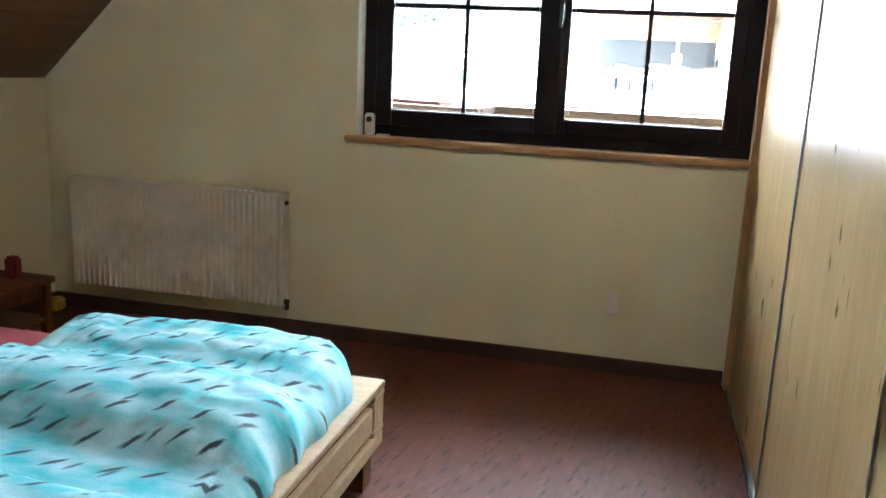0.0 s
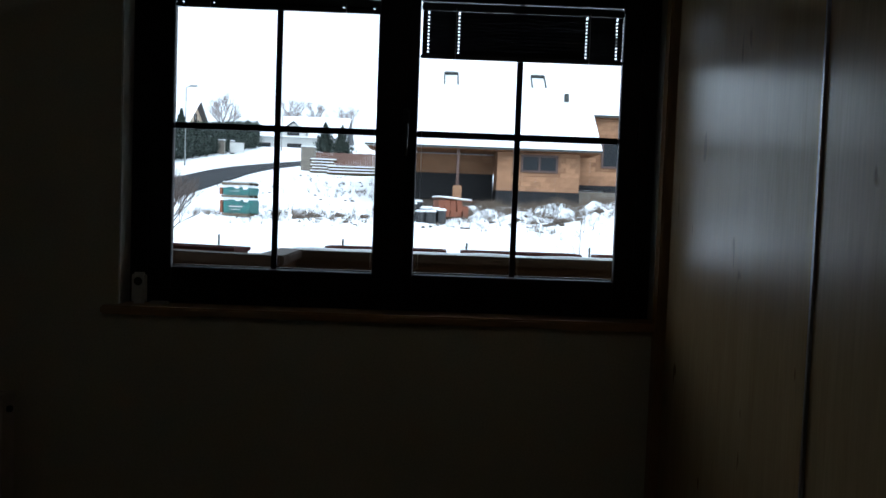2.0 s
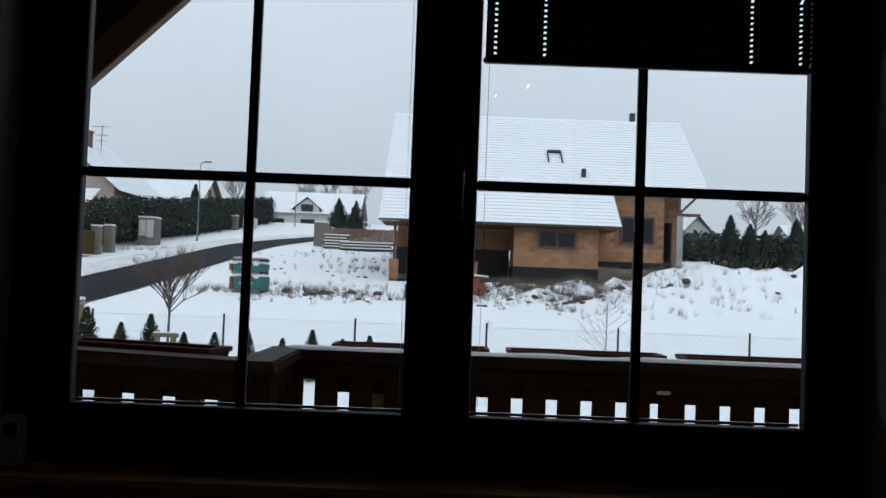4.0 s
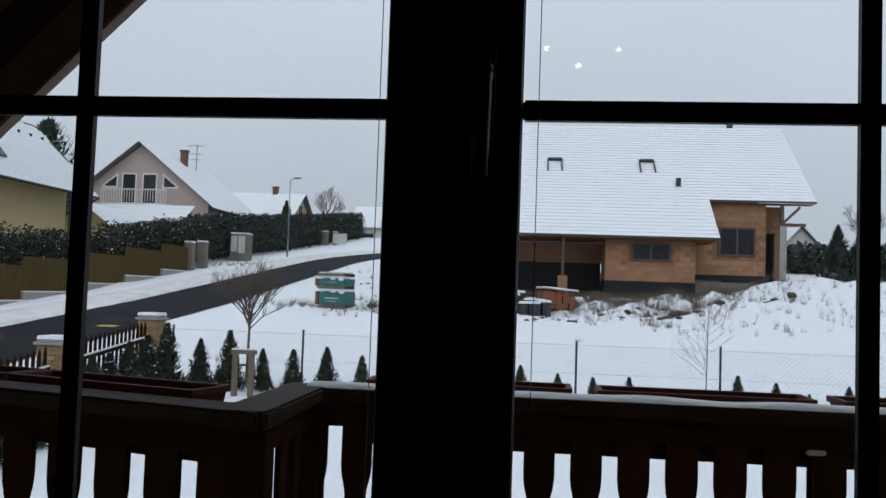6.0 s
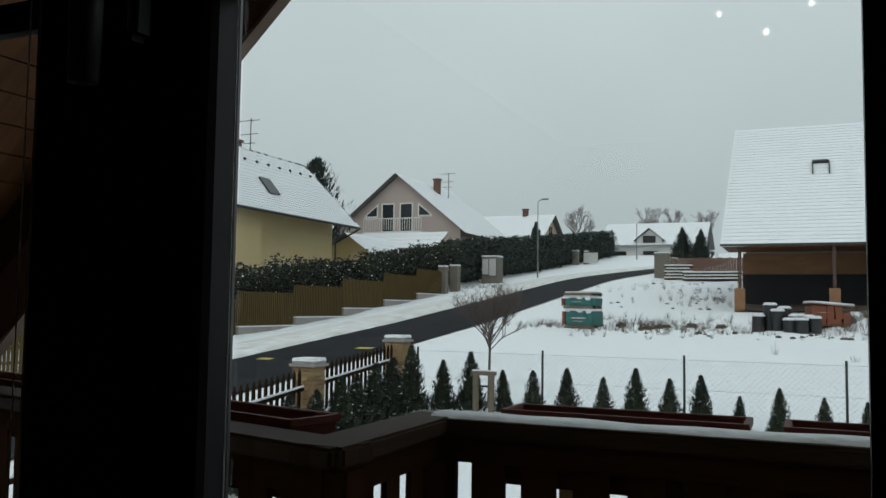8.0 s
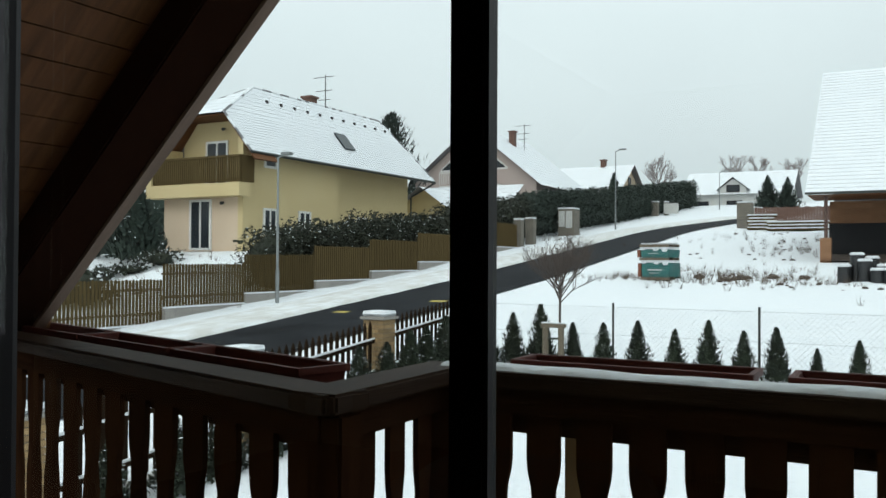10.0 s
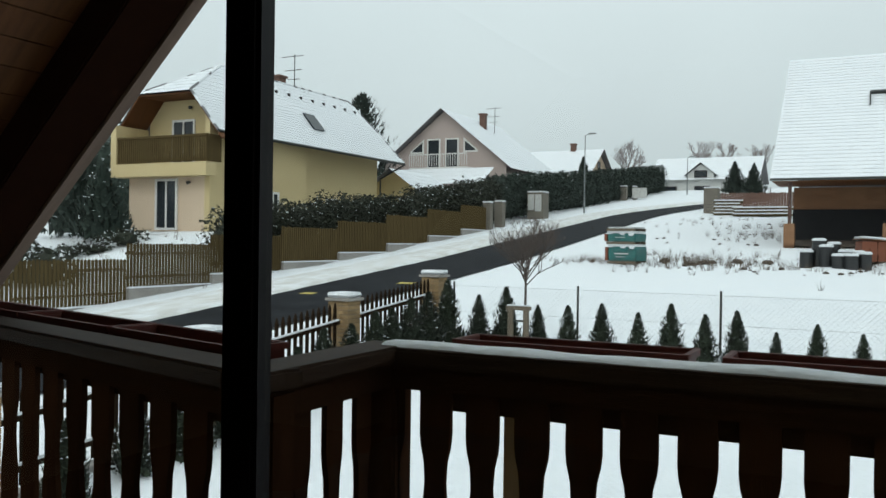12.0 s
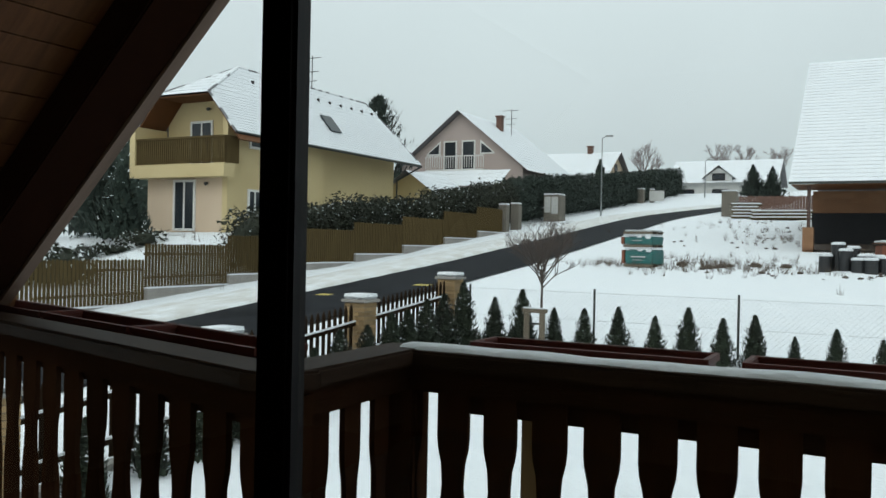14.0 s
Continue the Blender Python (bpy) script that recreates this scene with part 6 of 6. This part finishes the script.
window_part(ob, "door", (-29.2, yy0 - 0.02, 1.75), 0, 1.4, 2.43, WHITE, 1, "white-framed glazed garden door")
window_part(ob, "door", (-29.4, yy0 + 1.28, 4.87), 0, 1.45, 2.3, WHITE, 1, "white-framed balcony door")
window_part(ob, "window", (yx1 + 0.02, 31.9, 5.75), 90, 0.9, 0.9, WHITE, 0, "small white window under the eave")
for yv in (31.9, 34.6, 41.0):
    window_part(ob, "window", (yx1 + (0.02 if yv < YJ else -0.78), yv, 2.5), 90, 1.0, 1.3, WHITE, 1, "white-framed side window")
for x, y, z in ((-28.9, yy0 + 1.26, 7.75), (-27.75, yy0 - 0.03, 4.0)):
    bm = bmesh.new()
    tube(bm, (x, y, z), (x, y - 0.16, z - 0.04), 0.06, 0.09, 8)
    part("wall_lamp", bm, DARKMETAL, ob, "dark wall lamp")
bm = bmesh.new()
for z, h in ((0.9, 0.6),):
    box(bm, (yx0 - 1.5, yy0 - 1.6, 0.6), (yx1 + 0.4, yy0 - 0.02, 1.52))
part("terrace", bm, CONCRETE, ob, "grey terrace step")
bm = bmesh.new()
tube(bm, (yx1 + o, yy1 + 0.9, yeave - s * o - 0.05), (yx1 - 0.62, yy1 + 0.12, yeave - s * o - 1.0), 0.06, n=6)
tube(bm, (yx1 - 0.62, yy1 + 0.12, yeave - s * o - 1.0), (yx1 - 0.62, yy1 + 0.12, 1.5), 0.06, n=6)
tube(bm, (yx1 + o, yy0 - 0.3, yeave - s * o - 0.05), (yx1 + o, yy1 + 0.75, yeave - s * o - 0.05), 0.08, n=6)
part("gutter", bm, DARKMETAL, ob, "grey gutter and downpipe")
chimney(ob, ym - 0.55, 39.0, 9.0, 10.62, 0.30)
aerial(ob, ym - 0.55, 40.5, 9.6, 2.7)
an = simple_roof_house("garage", -29.4, -25.4, 48.2, 53.0, 1.8, 4.75, 6.15, YELLOWWALL, "low yellow garage with a snowy roof beside the yellow house", 0.5, 'y', 6)

# pink house further up
px0, px1, py0, py1 = -36.15, -25.05, 62.0, 73.0
pm = (px0 + px1) / 2
ob = simple_roof_house("pink_house", px0, px1, py0, py1, 4.0, 7.8, 12.27, PINKWALL, "pinkish-grey gabled house with a balcony and snowy roof", 0.7, 'y', 16)
for x in (-31.5, -29.83):
    window_part(ob, "door", (x, py0 - 0.02, 7.45), 0, 1.22, 2.42, WHITE, 0, "white-framed balcony door")
for sgn in (-1, 1):
    xa = pm + sgn * 1.82
    bm = bmesh.new()
    prism(bm, [(xa, 8.7), (xa + sgn * 1.25, 8.7), (xa + sgn * 1.25, 8.85), (xa, 9.87)], py0 - 0.07, py0 - 0.005)
    w = part("window", bm, WHITE, ob, "white slanted window")
    bm = bmesh.new()
    prism(bm, [(xa + sgn * 0.12, 8.82), (xa + sgn * 1.05, 8.82), (xa + sgn * 1.05, 8.9), (xa + sgn * 0.12, 9.62)], py0 - 0.09, py0 - 0.071)
    part("pane", bm, FARGLASS, w)
bm = bmesh.new()
for i in range(26):
    x = pm - 2.6 + 5.2 * i / 25
    box(bm, (x - 0.02, py0 - 1.1, 7.55), (x + 0.02, py0 - 1.06, 8.45))
box(bm, (pm - 2.6, py0 - 1.12, 8.45), (pm + 2.6, py0 - 1.04, 8.53))
box(bm, (pm - 2.6, py0 - 1.12, 7.25), (pm + 2.6, py0 - 0.005, 7.44))
part("balcony", bm, WHITE, ob, "white balcony rail")
bm = bmesh.new()
snow_roof(bm, (-34.0, py0 - 3.4, 5.9), (-25.6, py0 - 3.4, 5.9), (-25.6, py0 - 1.15, 7.3), (-34.0, py0 - 1.15, 7.3), 4)
part("porch_roof", bm, [SNOW, TILEDUST], ob, "snowy lean-to roof")
chimney(ob, pm + 1.05, 67.5, 11.0, 12.5, 0.25)
aerial(ob, pm + 1.5, 69.0, 11.0, 2.4)
ob = simple_roof_house("cream_house", -34.0, -25.2, 84.0, 92.0, 5.5, 9.0, 11.5, PEACHWALL, "cream house with a snowy roof behind the hedge", 0.6, 'x', 10)
window_part(ob, "window", (-25.18, 88.0, 8.9), 90, 0.9, 1.3, DARKFRAME, 0, "small gable window")
chimney(ob, -28.0, 88.0, 10.8, 12.1, 0.26)

# white house at the head of the lane
ob = simple_roof_house("white_house", -23.0, -11.5, 105.0, 114.0, 6.2, 9.75, 12.45, WHITEWALL, "white bungalow with dormer and snowy roof closing the lane", 0.7, 'x', 10)
bm = bmesh.new()
prism(bm, [(-19.0, 9.3), (-16.0, 9.3), (-16.0, 10.1), (-17.5, 11.2), (-19.0, 10.1)], 104.6, 108.0)
dm = part("dormer", bm, WHITEWALL, ob, "gabled dormer")
bm = bmesh.new()
snow_roof(bm, (-15.6, 104.2, 9.85), (-15.6, 109, 9.85), (-17.5, 109, 11.38), (-17.5, 104.2, 11.38), 3)
snow_roof(bm, (-19.4, 104.2, 9.85), (-19.4, 109, 9.85), (-17.5, 109, 11.38), (-17.5, 104.2, 11.38), 3)
part("dormer_roof", bm, [SNOW, TILEDUST], dm)
window_part(dm, "window", (-17.5, 104.58, 9.6), 0, 1.5, 0.85, DARKFRAME, 0)
for x, w in ((-21.5, 2.2), (-17.4, 1.8), (-13.5, 1.6)):
    window_part(ob, "window", (x, 104.98, 7.3), 0, w, 1.3, DARKFRAME, 1)

# houses seen beyond the plot
ob = simple_roof_house("grey_house", 18.3, 21.7, 66.0, 74.0, 3.0, 5.5, 7.4, WHITEWALL, "white house with a snowy roof beyond the plot", 0.5, 'y', 8)
window_part(ob, "window", (19.2, 65.98, 3.9), 0, 1.0, 1.5, DARKFRAME, 0)
ob = simple_roof_house("ochre_house", 25.3, 31.0, 52.0, 60.0, 1.6, 5.4, 8.6, YELLOWWALL, "ochre gabled house with a snowy roof beyond the plot", 0.6, 'y', 10)
for x in (26.4, 28.4):
    window_part(ob, "window", (x, 51.98, 3.9), 0, 1.0, 1.4, WHITE, 0)
ob = simple_roof_house("far_house", 33.4, 37.6, 78.0, 86.0, 3.5, 5.9, 8.2, WHITEWALL, "distant house with a snowy roof", 0.6, 'x', 8)

# clay blocks laid in courses on the unfinished house
bm = bmesh.new()
box(bm, (0.005, -0.012, 0.005), (0.488, 0.02, 0.238))
smoothed(bm, 0.005, 1)
BLOCKMESH = finish("clay_block", bm, CLAYBLOCK)
walls = [o for o in hs.children if o.name.startswith("wall")]
holes = ((4.45, 6.5, 3.05, 4.2), (8.95, 10.9, 3.5, 5.25))
for wall_ob, x0, x1, z0, z1, y in ((walls[0], 3.36, 7.52, 2.23, 4.15, 40.0), (walls[1], 7.53, 11.3, 2.71, 6.2, 42.302)):
    for j in range(int((z1 - z0) / 0.245)):
        z, x = z0 + j * 0.245, x0 - (0.25 if j % 2 else 0.0)
        while x < x1 - 0.1:
            xa, xb = max(x, x0), min(x + 0.493, x1)
            if xb - xa > 0.1 and not any(xa < h1 and xb > h0 and z < h3 and z + 0.245 > h2 for h0, h1, h2, h3 in holes):
                blk = new("block", BLOCKMESH)
                blk.parent = wall_ob
                blk.matrix_basis = Matrix.Translation((xa, y - 0.004, z)) @ Matrix.Diagonal(((xb - xa) / 0.493, 1, 1, 1))
            x += 0.493
